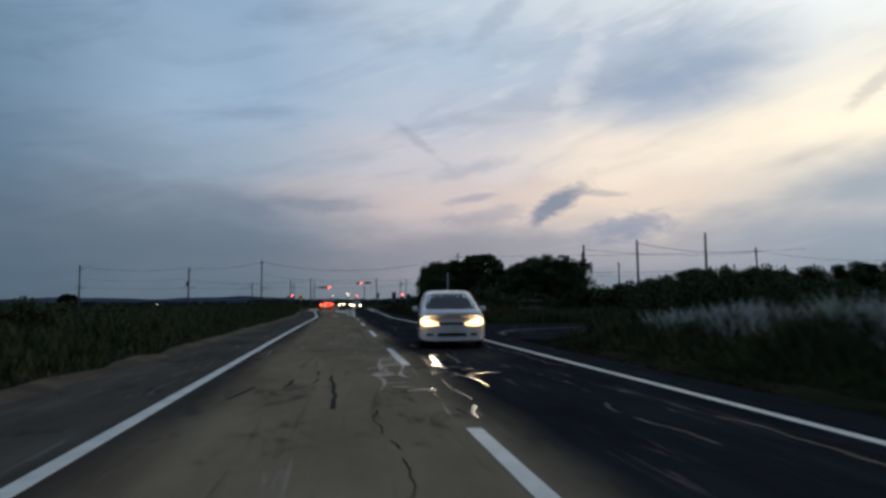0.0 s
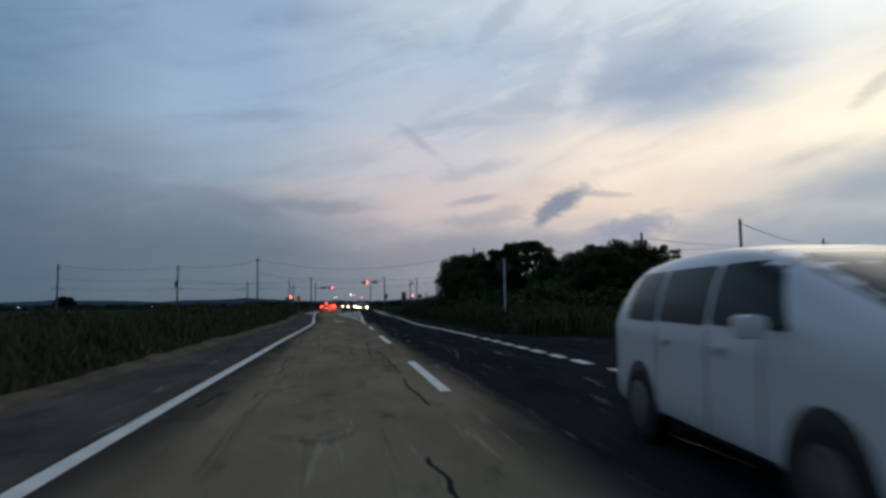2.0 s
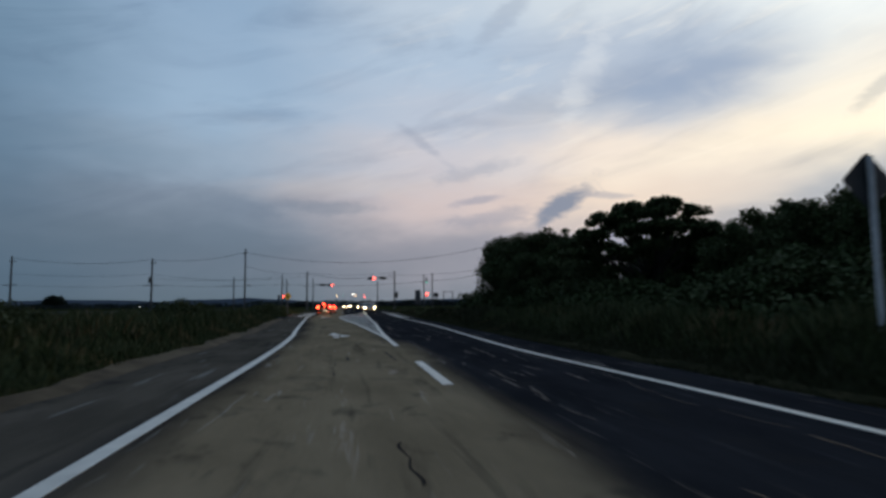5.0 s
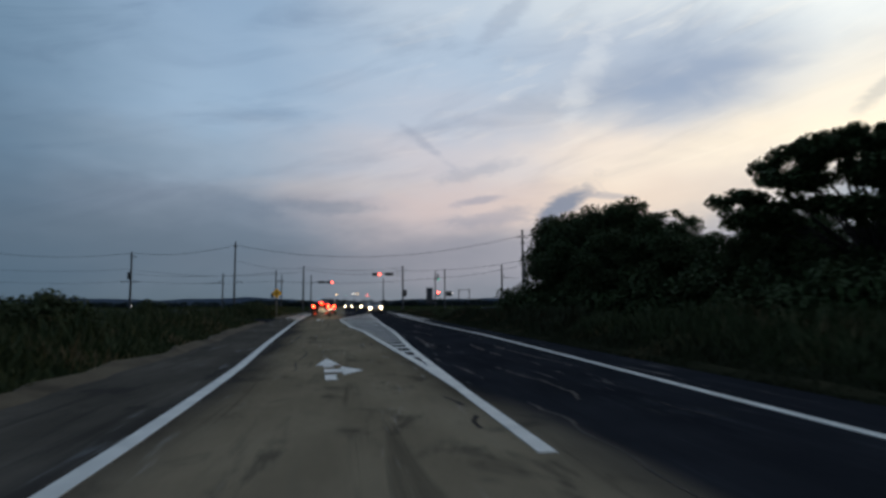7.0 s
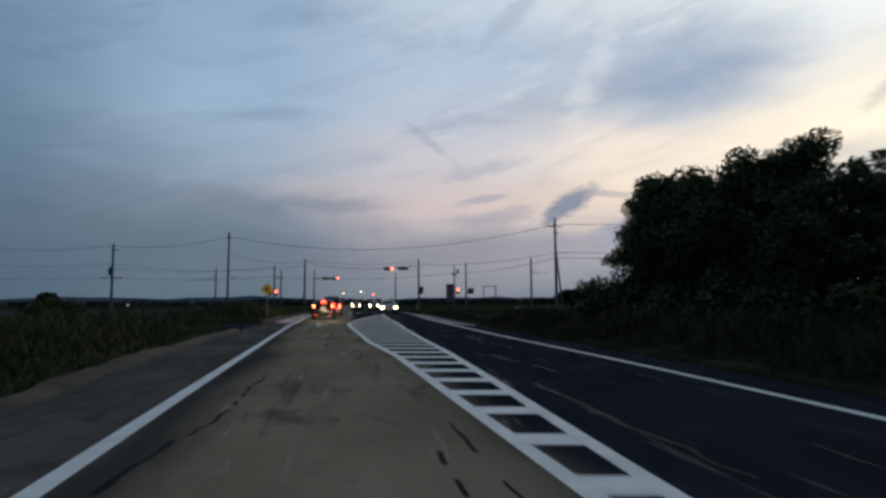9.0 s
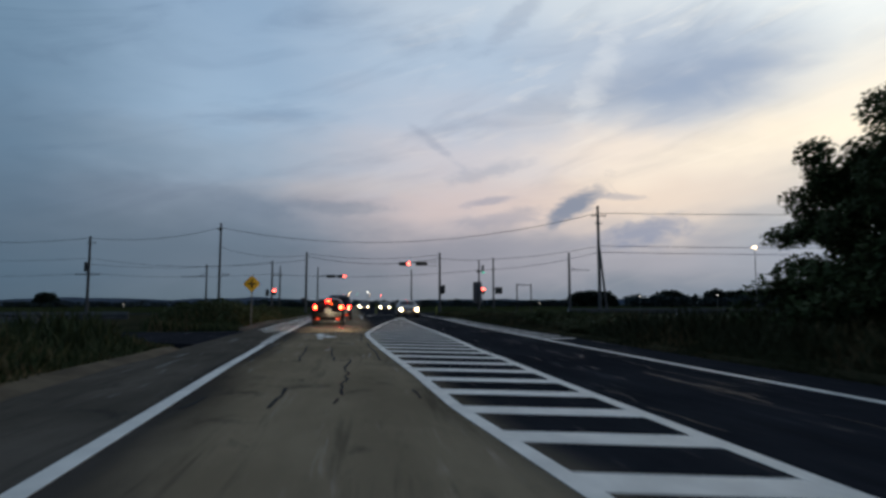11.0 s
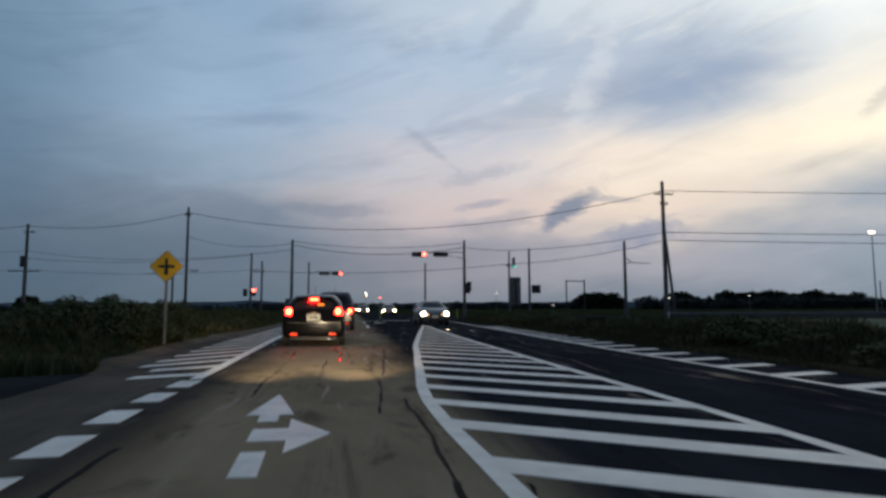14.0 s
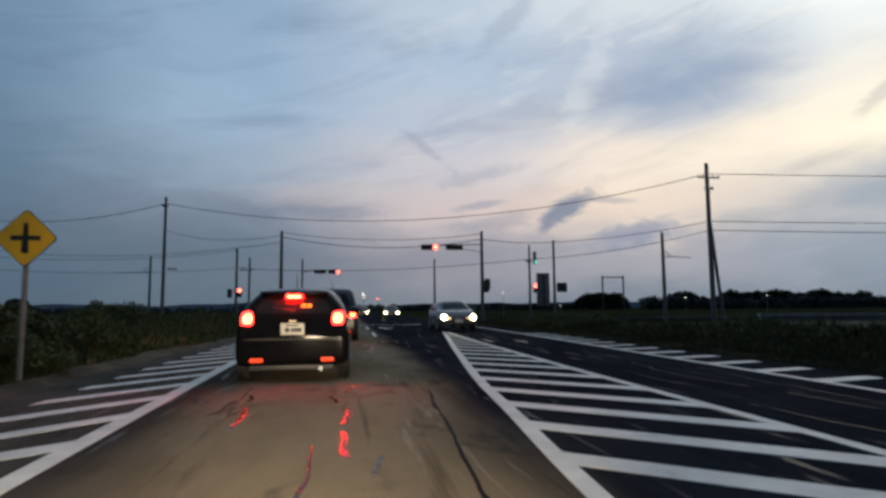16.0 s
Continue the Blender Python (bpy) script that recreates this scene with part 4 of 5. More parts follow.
def rounded(points, r=0.04, n=4):
    """A flat outline with its corners rounded and its long sides divided."""
    out = []
    for i, c in enumerate(points):
        c, p, q = Vector(c), Vector(points[i - 1]), Vector(points[(i + 1) % len(points)])
        a, b = c + (p - c) * min(0.48, r / (p - c).length), c + (q - c) * min(0.48, r / (q - c).length)
        for j in range(n + 1):
            t = j / n
            out.append(a * (1 - t) ** 2 + c * 2 * t * (1 - t) + b * t * t)
        nxt = Vector(points[(i + 1) % len(points)])
        far = nxt + (c - nxt) * min(0.48, r / (nxt - c).length)
        steps = int((far - b).length / 0.1)
        out += [b.lerp(far, (j + 1) / (steps + 1)) for j in range(steps)]
    return out


def hug(name, bvh, outline, view, mat, parent, lift=0.006, depth=0.025, label=""):
    """A thin shell that lies on the bodywork inside an outline seen from the front, the back or a side."""
    way = {"front": Vector((0, -1, 0)), "back": Vector((0, 1, 0)), "right": Vector((-1, 0, 0)), "left": Vector((1, 0, 0))}[view]
    spot = (lambda p: Vector((p.x, 0, p.y))) if view in ("front", "back") else (lambda p: Vector((0, p.x, p.y)))
    pts = [Vector(p) for p in outline]
    mid = sum(pts, Vector((0, 0))) / len(pts)

    def on(p):
        hit = bvh.ray_cast(spot(p) - way * 20, way)[0]
        return (hit if hit is not None else bvh.find_nearest(spot(p) - way * 3)[0]) - way * lift
    bm = bmesh.new()
    rings = [[bm.verts.new(on(mid + (p - mid) * f)) for p in pts] for f in (1.0, 0.82, 0.6, 0.3)]
    skirt = [bm.verts.new(v.co + way * depth) for v in rings[0]]
    centre, n = bm.verts.new(on(mid)), len(pts)
    for p, q in zip([skirt] + rings, rings):
        for j in range(n):
            bm.faces.new((p[j], p[(j + 1) % n], q[(j + 1) % n], q[j]))
    for j in range(n):
        bm.faces.new((rings[-1][j], rings[-1][(j + 1) % n], centre))
    return part(name, bm, mat, parent, label)


def disc(x, z, r, n=16):
    return [(x + r * math.cos(6.28319 * i / n), z + r * math.sin(6.28319 * i / n)) for i in range(n)]


def wheel(ob, x, y, r, w=0.19):
    s = 1 if x > 0 else -1
    bm = bmesh.new()
    tube(bm, [(x - s * w, y, r), (x - s * (w - 0.02), y, r), (x - s * 0.025, y, r), (x, y, r)], [r * 0.9, r, r, r * 0.88], 24)
    tyre = part("wheel", bm, "rubber", ob)
    bm = bmesh.new()
    tube(bm, [(x - s * 0.02, y, r), (x + s * 0.008, y, r), (x + s * 0.014, y, r)], [r * 0.64, r * 0.62, r * 0.2], 18)
    part("rim", bm, "alloy", tyre)


def vehicle(name, at, turn, label, W, H, L, paint_mat, shape, tail=True, braking=True, heads=None):
    """A car with its back at y = 0 and its nose at y = L; shape: hatch or van."""
    ob = thing(name, at, label, "car", turn=turn)
    h, w = H, W / 2
    if shape == "hatch":
        st = [(0.0, 0.30, 0.58, 0.66, w * 0.93, w * 0.93, w * 0.88), (0.04, 0.22, 0.80, 0.88, w * 0.97, w * 0.95, w * 0.86),
              (0.11, 0.20, 0.90, 0.97, w * 0.99, w * 0.95, w * 0.82), (0.18, 0.20, 0.93, h * 0.80, w, w * 0.955, w * 0.76), (0.32, 0.20, 0.94, h * 0.93, w, w * 0.96, w * 0.69),
              (0.60, 0.20, 0.94, h * 0.985, w, w * 0.97, w * 0.69), (1.5, 0.20, 0.92, h, w, w * 0.975, w * 0.72), (2.2, 0.20, 0.90, h * 0.97, w, w * 0.975, w * 0.72),
              (2.95, 0.22, 0.90, 0.97, w, w * 0.97, w * 0.80), (3.5, 0.22, 0.84, 0.89, w * 0.98, w * 0.94, w * 0.78), (L - 0.1, 0.24, 0.68, 0.74, w * 0.92, w * 0.88, w * 0.7), (L, 0.30, 0.52, 0.58, w * 0.82, w * 0.78, w * 0.6)]
        axles, wr, unit = (0.62, 3.05), 0.29, L / 3.85
        cowl, top, sides = 0.985, h * 0.945, ((0.55, 1.3), (1.36, 2.3))
        mirror_at = 2.45
    else:
        st = [(0.0, 0.34, 0.72, 0.80, w * 0.90, w * 0.92, w * 0.88), (0.06, 0.24, 0.92, 1.0, w * 0.96, w * 0.97, w * 0.9),
              (0.14, 0.22, 0.96, h * 0.72, w * 0.99, w * 0.98, w * 0.88), (0.3, 0.20, 0.97, h * 0.93, w, w * 0.985, w * 0.8), (0.7, 0.20, 0.97, h * 0.98, w, w * 0.985, w * 0.78),
              (1.7, 0.20, 0.96, h, w, w * 0.985, w * 0.79), (2.75, 0.20, 0.95, h * 0.985, w, w * 0.98, w * 0.77), (3.5, 0.20, 0.92, 1.0, w, w * 0.97, w * 0.83),
              (4.1, 0.20, 0.83, 0.90, w * 0.985, w * 0.95, w * 0.82), (L - 0.12, 0.20, 0.70, 0.80, w * 0.95, w * 0.92, w * 0.78), (L, 0.24, 0.54, 0.66, w * 0.86, w * 0.84, w * 0.68)]
        axles, wr, unit = (0.85, 3.65), 0.3, L / 4.6
        cowl, top, sides = 1.0, h * 0.95, ((0.5, 1.25), (1.31, 2.25), (2.31, 3.0))
        mirror_at = 3.1
    st = [(y * unit if y < L - 0.3 else y, *rest) for y, *rest in st[:-2]] + st[-2:]
    # bodywork, rounded
    body = part("body", loft(st), paint_mat, ob)
    body.modifiers.new("round", "SUBSURF").levels = 2
    graph = bpy.context.evaluated_depsgraph_get()
    graph.update()
    me = bpy.data.meshes.new_from_object(body.evaluated_get(graph))
    body.modifiers.clear()
    body.data = me
    bvh = BVHTree.FromPolygons([v.co for v in me.vertices], [p.vertices[:] for p in me.polygons])
    # glass
    low = 0.965 if shape == "hatch" else 1.0
    hug("rear_window", bvh, rounded([(-w * 0.70, low), (w * 0.70, low), (w * 0.55, h * 0.86), (-w * 0.55, h * 0.86)], 0.07), "back", "glass", ob)
    hug("windscreen", bvh, rounded([(-w * 0.80, cowl), (w * 0.80, cowl), (w * 0.66, top), (-w * 0.66, top)], 0.07), "front", "glass", ob)
    for view in ("left", "right"):
        for i, (a, b) in enumerate(sides):
            lean = 0.12 if i == len(sides) - 1 else 0.0
            hug("side_window", bvh, rounded([(a * unit, 0.99), (b * unit + lean * 2.2, 0.98), (b * unit, h * 0.90), (a * unit + (0.08 if i == 0 else 0), h * 0.90)], 0.05), view, "glass", ob)
            hug("door_gap", bvh, rounded([(b * unit + 0.02, 0.32), (b * unit + 0.032, 0.32), (b * unit + 0.032, 0.95), (b * unit + 0.02, 0.95)], 0.002, 1), view, "black", ob, 0.003)
            if i:
                hug("door_handle", bvh, rounded([(a * unit + 0.05, 0.84), (a * unit + 0.21, 0.84), (a * unit + 0.21, 0.87), (a * unit + 0.05, 0.87)], 0.01), view, paint_mat, ob, 0.03, 0.04)
        hug("sill", bvh, rounded([(axles[0] * unit + 0.4, 0.24), (axles[1] * unit - 0.4, 0.24), (axles[1] * unit - 0.4, 0.30), (axles[0] * unit + 0.4, 0.30)], 0.01), view, "black", ob, 0.01)
    for x in (-w - 0.008, w + 0.008):
        s = 1 if x > 0 else -1
        for y in axles:
            wheel(ob, x, y * unit, wr)
            bm = bmesh.new()
            tube(bm, [(x - s * 0.1, y * unit, wr + 0.015), (x - s * 0.016, y * unit, wr + 0.015), (x - s * 0.01, y * unit, wr + 0.015)], [wr * 1.14, wr * 1.14, wr * 1.08], 28)
            part("wheel_arch", bm, "black", ob)
        bm = bmesh.new()
        box(bm, *sorted((s * (w + 0.01), s * (w + 0.18))), mirror_at * unit, mirror_at * unit + 0.1, 0.94, 1.07, 0.045)
        part("mirror", bm, paint_mat, ob)
    # back: lamps, bumper, plate
    zl = 0.895 if shape == "hatch" else 0.86
    for s in (-1, 1):
        lamp = hug("tail_light", bvh, rounded([(s * w * 0.68, zl - 0.09), (s * w * 0.89, zl - 0.09), (s * w * 0.89, zl + 0.1), (s * w * 0.70, zl + 0.1)], 0.06), "back", "tail_glow" if braking else "reflector", ob, 0.012, 0.04, "glowing red tail light" if tail else "small red tail light")
        if tail:
            hug("bulb", bvh, disc(s * w * 0.78, zl, 0.062), "back", "tail_core", lamp, 0.02, 0.01)
            hug("reflector", bvh, rounded([(s * w * 0.50, 0.285), (s * w * 0.72, 0.285), (s * w * 0.72, 0.345), (s * w * 0.50, 0.345)], 0.02), "back", "reflector", ob, 0.008, 0.02, "glowing orange-red reflector")
    if tail:
        hug("hatch_gap", bvh, rounded([(-w * 0.84, 0.60), (w * 0.84, 0.60), (w * 0.84, 0.611), (-w * 0.84, 0.611)], 0.003, 1), "back", "black", ob, 0.002)
        zt, yt = h * 0.885, st[4][0]
        bm = bmesh.new()
        box(bm, -w * 0.60, w * 0.60, yt - 0.14, yt + 0.16, zt + 0.03, zt + 0.075, 0.02)
        part("roof_spoiler", bm, paint_mat, ob)
        bm = bmesh.new()
        box(bm, -0.115, 0.115, yt - 0.16, yt - 0.02, zt - 0.035, zt + 0.025, 0.02)
        brake = part("brake_light", bm, "tail_glow", ob, "glowing red high brake light")
        bm = bmesh.new()
        box(bm, -0.085, 0.085, yt - 0.168, yt - 0.15, zt - 0.022, zt + 0.012, 0.006)
        part("bulb", bm, "tail_core", brake)
        bm = bmesh.new()
        tube(bm, [(0.0, -0.01, 0.985), (0.03, 0.02, 1.01), (-0.28, 0.055, 1.05)], [0.02, 0.012, 0.006], 8)
        part("rear_wiper", bm, "black", ob)
        bm = bmesh.new()
        box(bm, -0.24, 0.24, -0.02, 0.04, 0.87, 0.9, 0.012)
        part("plate_garnish", bm, paint_mat, ob)
        bm = bmesh.new()
        box(bm, -0.165, 0.165, -0.022, 0.03, 0.665, 0.83, 0.01)
        plate = part("number_plate", bm, "plate", ob, "white number plate lit from above")
        for x, z, dx, dz in ((0, 0.797, 0.09, 0.012), (-0.07, 0.735, 0.035, 0.03), (0.0, 0.735, 0.02, 0.03), (0.075, 0.735, 0.05, 0.03)):
            bm = bmesh.new()
            box(bm, x - dx, x + dx, -0.026, -0.021, z - dz, z + dz)
            part("bar", bm, "print", plate)
        bm = bmesh.new()
        box(bm, -0.05, 0.05, -0.03, 0.0, 0.852, 0.866, 0.005)
        part("plate_lamp", bm, "plate_lamp", ob)
        bm = bmesh.new()
        box(bm, -w * 0.72, w * 0.72, -0.01, 0.1, 0.17, 0.25, 0.02)
        part("lower_bumper", bm, "black", ob)
        bm = bmesh.new()
        tube(bm, [(w * 0.5, -0.04, 0.19), (w * 0.5, 0.2, 0.19)], 0.032, 12)
        part("exhaust", bm, "steel", ob)
        # two glowing patches stand in for an orange reflection in the glass
        for x in (0.14, 0.22):
            hug("window_reflection", bvh, rounded([(x - 0.032, 1.05), (x + 0.032, 1.05), (x + 0.032, 1.105), (x - 0.032, 1.105)], 0.01), "back", "orange_glint", ob, 0.012, 0.004, "small orange reflection in the rear window, added as a glowing patch")
        bm = bmesh.new()
        tube(bm, [(0, 0.7, h * 0.975), (0, 0.62, h + 0.2)], [0.008, 0.004], 6)
        part("aerial", bm, "black", ob)
    # front: slanted headlights that wrap round the corners, grille, bumper openings, plate
    if heads:
        big_ = shape == "van"
        for s in (-1, 1):
            out = [(0.93, 0.80), (0.80, 0.80), (0.60, 0.745), (0.40, 0.675), (0.40, 0.64), (0.62, 0.61), (0.84, 0.61), (0.935, 0.67)]
            drop = 0.03 if big_ else 0.06
            lamp = hug("headlight", bvh, rounded([(s * x * w, z - drop) for x, z in out], 0.03), "front", "van_lens" if big_ else "head_lens", ob, 0.012, 0.05, "headlight shining warm white")
            hug("bulb", bvh, disc(s * w * 0.76, 0.70 - drop, 0.055 if big_ else 0.12), "front", heads, lamp, 0.02, 0.01)
            hug("fog_lamp", bvh, rounded([(s * w * 0.56, 0.33), (s * w * 0.76, 0.33), (s * w * 0.78, 0.39), (s * w * 0.56, 0.39)], 0.025), "front", "dead_lens", ob, 0.006)
            hug("bonnet_gap", bvh, rounded([(s * w * 0.58, 0.79), (s * w * 0.588, 0.79), (s * w * 0.70, cowl - 0.04), (s * w * 0.69, cowl - 0.04)], 0.002, 1), "front", "black", ob, 0.002)
        hug("grille", bvh, rounded([(-w * 0.36, 0.60), (w * 0.36, 0.60), (w * 0.37, 0.665), (-w * 0.37, 0.665)], 0.025), "front", "black", ob)
        hug("grille_bar", bvh, rounded([(-w * 0.35, 0.628), (w * 0.35, 0.628), (w * 0.35, 0.64), (-w * 0.35, 0.64)], 0.004, 1), "front", "alloy", ob, 0.016, 0.01)
        hug("lower_grille", bvh, rounded([(-w * 0.46, 0.31), (w * 0.46, 0.31), (w * 0.42, 0.40), (-w * 0.42, 0.40)], 0.03), "front", "black", ob)
        hug("number_plate", bvh, rounded([(-0.165, 0.42), (0.165, 0.42), (0.165, 0.55), (-0.165, 0.55)], 0.01), "front", "plate", ob, 0.02, 0.03)
        bm = bmesh.new()
        for x in (-0.36, 0.18):
            p = bvh.ray_cast(Vector((x, 20, cowl + 0.02)), Vector((0, -1, 0)))[0]
            tube(bm, [p + Vector((0, 0.02, 0)), p + Vector((0.42, -0.01, 0.05))], [0.012, 0.007], 6)
        part("wiper", bm, "black", ob)
    return ob


vehicle("hatchback", (-3.56, 98.2, 0), 0, "black hatchback braking with glowing red tail lights", 1.6, 1.37, 3.7, "black_paint", "hatch")
vehicle("minivan", (-3.3, 109.0, 0), 0, "dark minivan waiting with its red tail lights on", 1.7, 1.78, 4.5, "dark_paint", "van")
vehicle("minivan", (2.1, 17.95, 0), 173, "white minivan on the opposite lane with headlights on", 1.66, 1.53, 3.8, "white_paint", "van", False, False, "far_head_glow")
vehicle("sedan", (2.0, 119.3, 0), 180, "dark silver car on the opposite lane with headlights on", 1.7, 1.42, 3.9, "silver_paint", "hatch", False, False, "head_glow")
for x, y, turn in ((2.15, 160.5, 178), (-0.6, 180, 178), (-0.85, 208, 179)):
    vehicle("sedan", (x, y, 0), turn, "far dark car with headlights on", 1.7, 1.42, 3.9, "dark_paint", "hatch", False, False, "head_glow")
for x, y, z in ((7.2, 138.0, 1.0), (0.3, 143.0, 1.0)):
    ob = thing("delineator_post", (x, y, -0.14 if x > 6 else 0.0), "yellow flexible delineator post beside the lane", "post", "delineator posts")
    bm = bmesh.new()
    tube(bm, [(0, 0, 0), (0, 0, 0.03), (0, 0, 0.05), (0, 0, z), (0, 0, z + 0.02)], [0.12, 0.12, 0.05, 0.045, 0.02], 12)
    part("post", bm, "pylon", ob)
for name, at, aim in (("headlamp", (1.15, 13.9, 0.66), (0.6, 2.0, -0.1)), ("headlamp", (2.35, 13.9, 0.66), (1.9, 2.0, -0.1)), ("headlamp", (2.0, 115.3, 0.68), (1.5, 98, 0.0))):
    lamp = new(name, bpy.data.lights.new(name, "SPOT"))
    lamp.data.energy, lamp.data.color, lamp.data.spot_size, lamp.data.spot_blend, lamp.data.shadow_soft_size = 60, (1.0, 0.85, 0.6), radians(70), 0.7, 0.08
    lamp.matrix_world = look(at, aim)


# ---- far lights ----
def far_light(x, y, z, r, mat, label, mast=True):
    ob = thing("street_lamp", (x, y, -0.14), label, "street lamp", "far street lamps")
    bm = bmesh.new()
    tube(bm, [(0, 0, 0), (0, 0, z)], [0.06, 0.035], 8)
    part("post", bm, "concrete", ob)
    bm = bmesh.new()
    tube(bm, [(-r * 1.8, 0, z), (-r * 1.4, 0, z), (-r * 0.6, 0, z), (r * 0.6, 0, z), (r * 1.4, 0, z), (r * 1.8, 0, z)], [r * 0.15, r * 0.42, r * 0.55, r * 0.55, r * 0.42, r * 0.15], 10)
    part("head", bm, mat, ob)


far_light(39.2, 125.2, 7.1, 0.16, "warm_lamp", "tall street lamp shining warm white over the side road")
far_light(26, 200, 4.0, 0.1, "far_lamp", "small far street lamp, lit")
for x, y, z, m in ((63, 200, 3.0, "far_lamp"), (48, 230, 1.6, "far_lamp"), (92, 215, 3.6, "far_lamp"), (-120, 260, 1.6, "far_lamp"), (-85, 300, 1.2, "far_lamp"), (-175, 330, 2.5, "far_lamp"),
                   (-4, 230, 4.0, "amber_glow"), (1.5, 260, 5.2, "lamp_glow"), (6.5, 280, 4.4, "red_signal"), (-2, 330, 5.5, "green_signal"), (4, 350, 6.0, "amber_glow")):
    far_light(x, y, z, 0.13 if y < 240 else 0.17, m, "small far lamp glowing at dusk")


# ---- guard rails ----
def guard_rail(points, label):
    ob = tagged(new("guard_rail"), label, "guard rail")
    ob.location = (points[0][0], points[0][1], -0.14)
    o = Vector((points[0][0], points[0][1]))
    rel = [(Vector(p[:2]) - o) for p in points]
    for z in (0.72,):
        bm = bmesh.new()
        for dz, dy in ((-0.16, 0.0), (-0.08, 0.05), (0.0, 0.0), (0.08, 0.05)):
            tube(bm, [(p.x, p.y + dy, z + dz) for p in rel], 0.05, 6)
        part("beam", bm, "weathered", ob)
    for a, b in zip(rel, rel[1:]):
        n = max(1, int((b - a).length / 4))
        for i in range(n):
            p = a.lerp(b, i / n)
            bm = bmesh.new()
            tube(bm, [(p.x, p.y + 0.12, 0), (p.x, p.y + 0.12, 0.85)], 0.06, 8)
            part("post", bm, "white_steel", ob)


guard_rail([(-70, 99.5), (-40, 98.2), (-12.4, 96.6)], "white steel guard rail along the farm lane")
guard_rail([(-60, 84.9), (-30, 84.6), (-9.6, 84.2)], "white steel guard rail along the farm lane")
guard_rail([(14, 112), (34, 108), (60, 104), (100, 100)], "white steel guard rail along a low embankment")


# ---- plants ----
def leaf_mesh(name, centres, per, spread, size, seed, mat, flat=0.5):
    """Many small two-faced leaves in clumps round the given centres."""
    rng = np.random.default_rng(seed)
    c = np.repeat(np.asarray(centres), per, axis=0)
    n = len(c)
    off = rng.normal(size=(n, 3))
    off /= np.linalg.norm(off, axis=1)[:, None] + 1e-9
    off *= (rng.random(n) ** 0.45)[:, None] * spread
    off[:, 2] *= 0.7
    p = c + off
    a = rng.normal(size=(n, 3))
    a /= np.linalg.norm(a, axis=1)[:, None]
    up = rng.normal(size=(n, 3)) * flat + np.array([0, 0, 1.0])
    b = np.cross(up, a)
    b /= np.linalg.norm(b, axis=1)[:, None] + 1e-9
    s = size * rng.uniform(0.6, 1.4, n)[:, None]
    verts = np.stack([p - a * s, p + b * s * 0.5, p + a * s, p - b * s * 0.5], 1).reshape(-1, 3)
    idx = np.arange(n * 4).reshape(-1, 4)
    me = bpy.data.meshes.new(name)
    me.from_pydata(verts.tolist(), [], idx.tolist())
    me.materials.append(M[mat])
    return me


def build_tree(name, at, height, radius, seed, label, mat="leaf", leaves=1.0, turn=0.0, low=0.22, group="roadside trees"):
    """A tree with a forked trunk, limbs and a ragged crown of leaf clumps."""
    rng = random.Random(seed)
    ob = thing(name, at, label, "tree", group, turn)
    bm = bmesh.new()
    top = height * 0.6
    trunk = [(0, 0, -0.2)]
    x = y = 0.0
    for i in range(1, 6):
        x, y = x + rng.uniform(-0.16, 0.16), y + rng.uniform(-0.16, 0.16)
        trunk.append((x, y, top * i / 5))
    r0 = 0.035 * height
    tube(bm, trunk, [r0 * (1 - 0.14 * i) for i in range(6)], 9)
    tips, shoots = [], []
    for i in range(14):
        base = Vector(trunk[rng.randint(2, 5)])
        a = 6.283 * (i / 14) + rng.uniform(-0.3, 0.3)
        reach = radius * rng.uniform(0.55, 1.0)
        zt = height * rng.uniform(low + 0.08, 0.92)
        reach *= math.sqrt(max(0.12, 1 - ((zt / height - 0.45) / 0.6) ** 2))
        tip = Vector((math.cos(a) * reach, math.sin(a) * reach, zt))
        mid = base.lerp(tip, 0.5) + Vector((rng.uniform(-0.2, 0.2), rng.uniform(-0.2, 0.2), rng.uniform(0.0, 0.4)))
        tube(bm, [base, mid, tip], [r0 * 0.36, r0 * 0.22, r0 * 0.06], 6)
        tips += [(mid.lerp(tip, f)) for f in (0.35, 0.7, 1.0)]
    part("trunk", bm, "bark", ob)
    for i in range(34):
        a, u = rng.uniform(0, 6.283), rng.uniform(-1, 1)
        zt = height * (low + (0.9 - low) * (u + 1) / 2)
        rr = radius * math.sqrt(max(0.05, 1 - (u * 0.92) ** 2)) * rng.uniform(0.35, 0.98)
        tips.append(Vector((math.cos(a) * rr, math.sin(a) * rr, zt)))
    for i in range(4):      # thin shoots above the crown
        a, z = rng.uniform(0, 6.283), height * rng.uniform(0.9, 1.02)
        for f in (0.0, 0.3, 0.6, 0.9):
            shoots.append((math.cos(a) * radius * 0.55 + 0.2 * f, math.sin(a) * radius * 0.55, z + f * 0.45))
    for i in range(5):
        a = rng.uniform(0, 6.283)
        tips.append(Vector((math.cos(a) * radius * 0.4, math.sin(a) * radius * 0.4, height * rng.uniform(0.86, 0.97))))
    tips += [Vector(c) for c in shoots[::2]]
    me = leaf_mesh("crown", [tuple(t) for t in tips], int(340 * leaves), radius * 0.25, 0.08, seed, mat)
    crown = new("crown", me)
    crown.parent = ob
    return ob


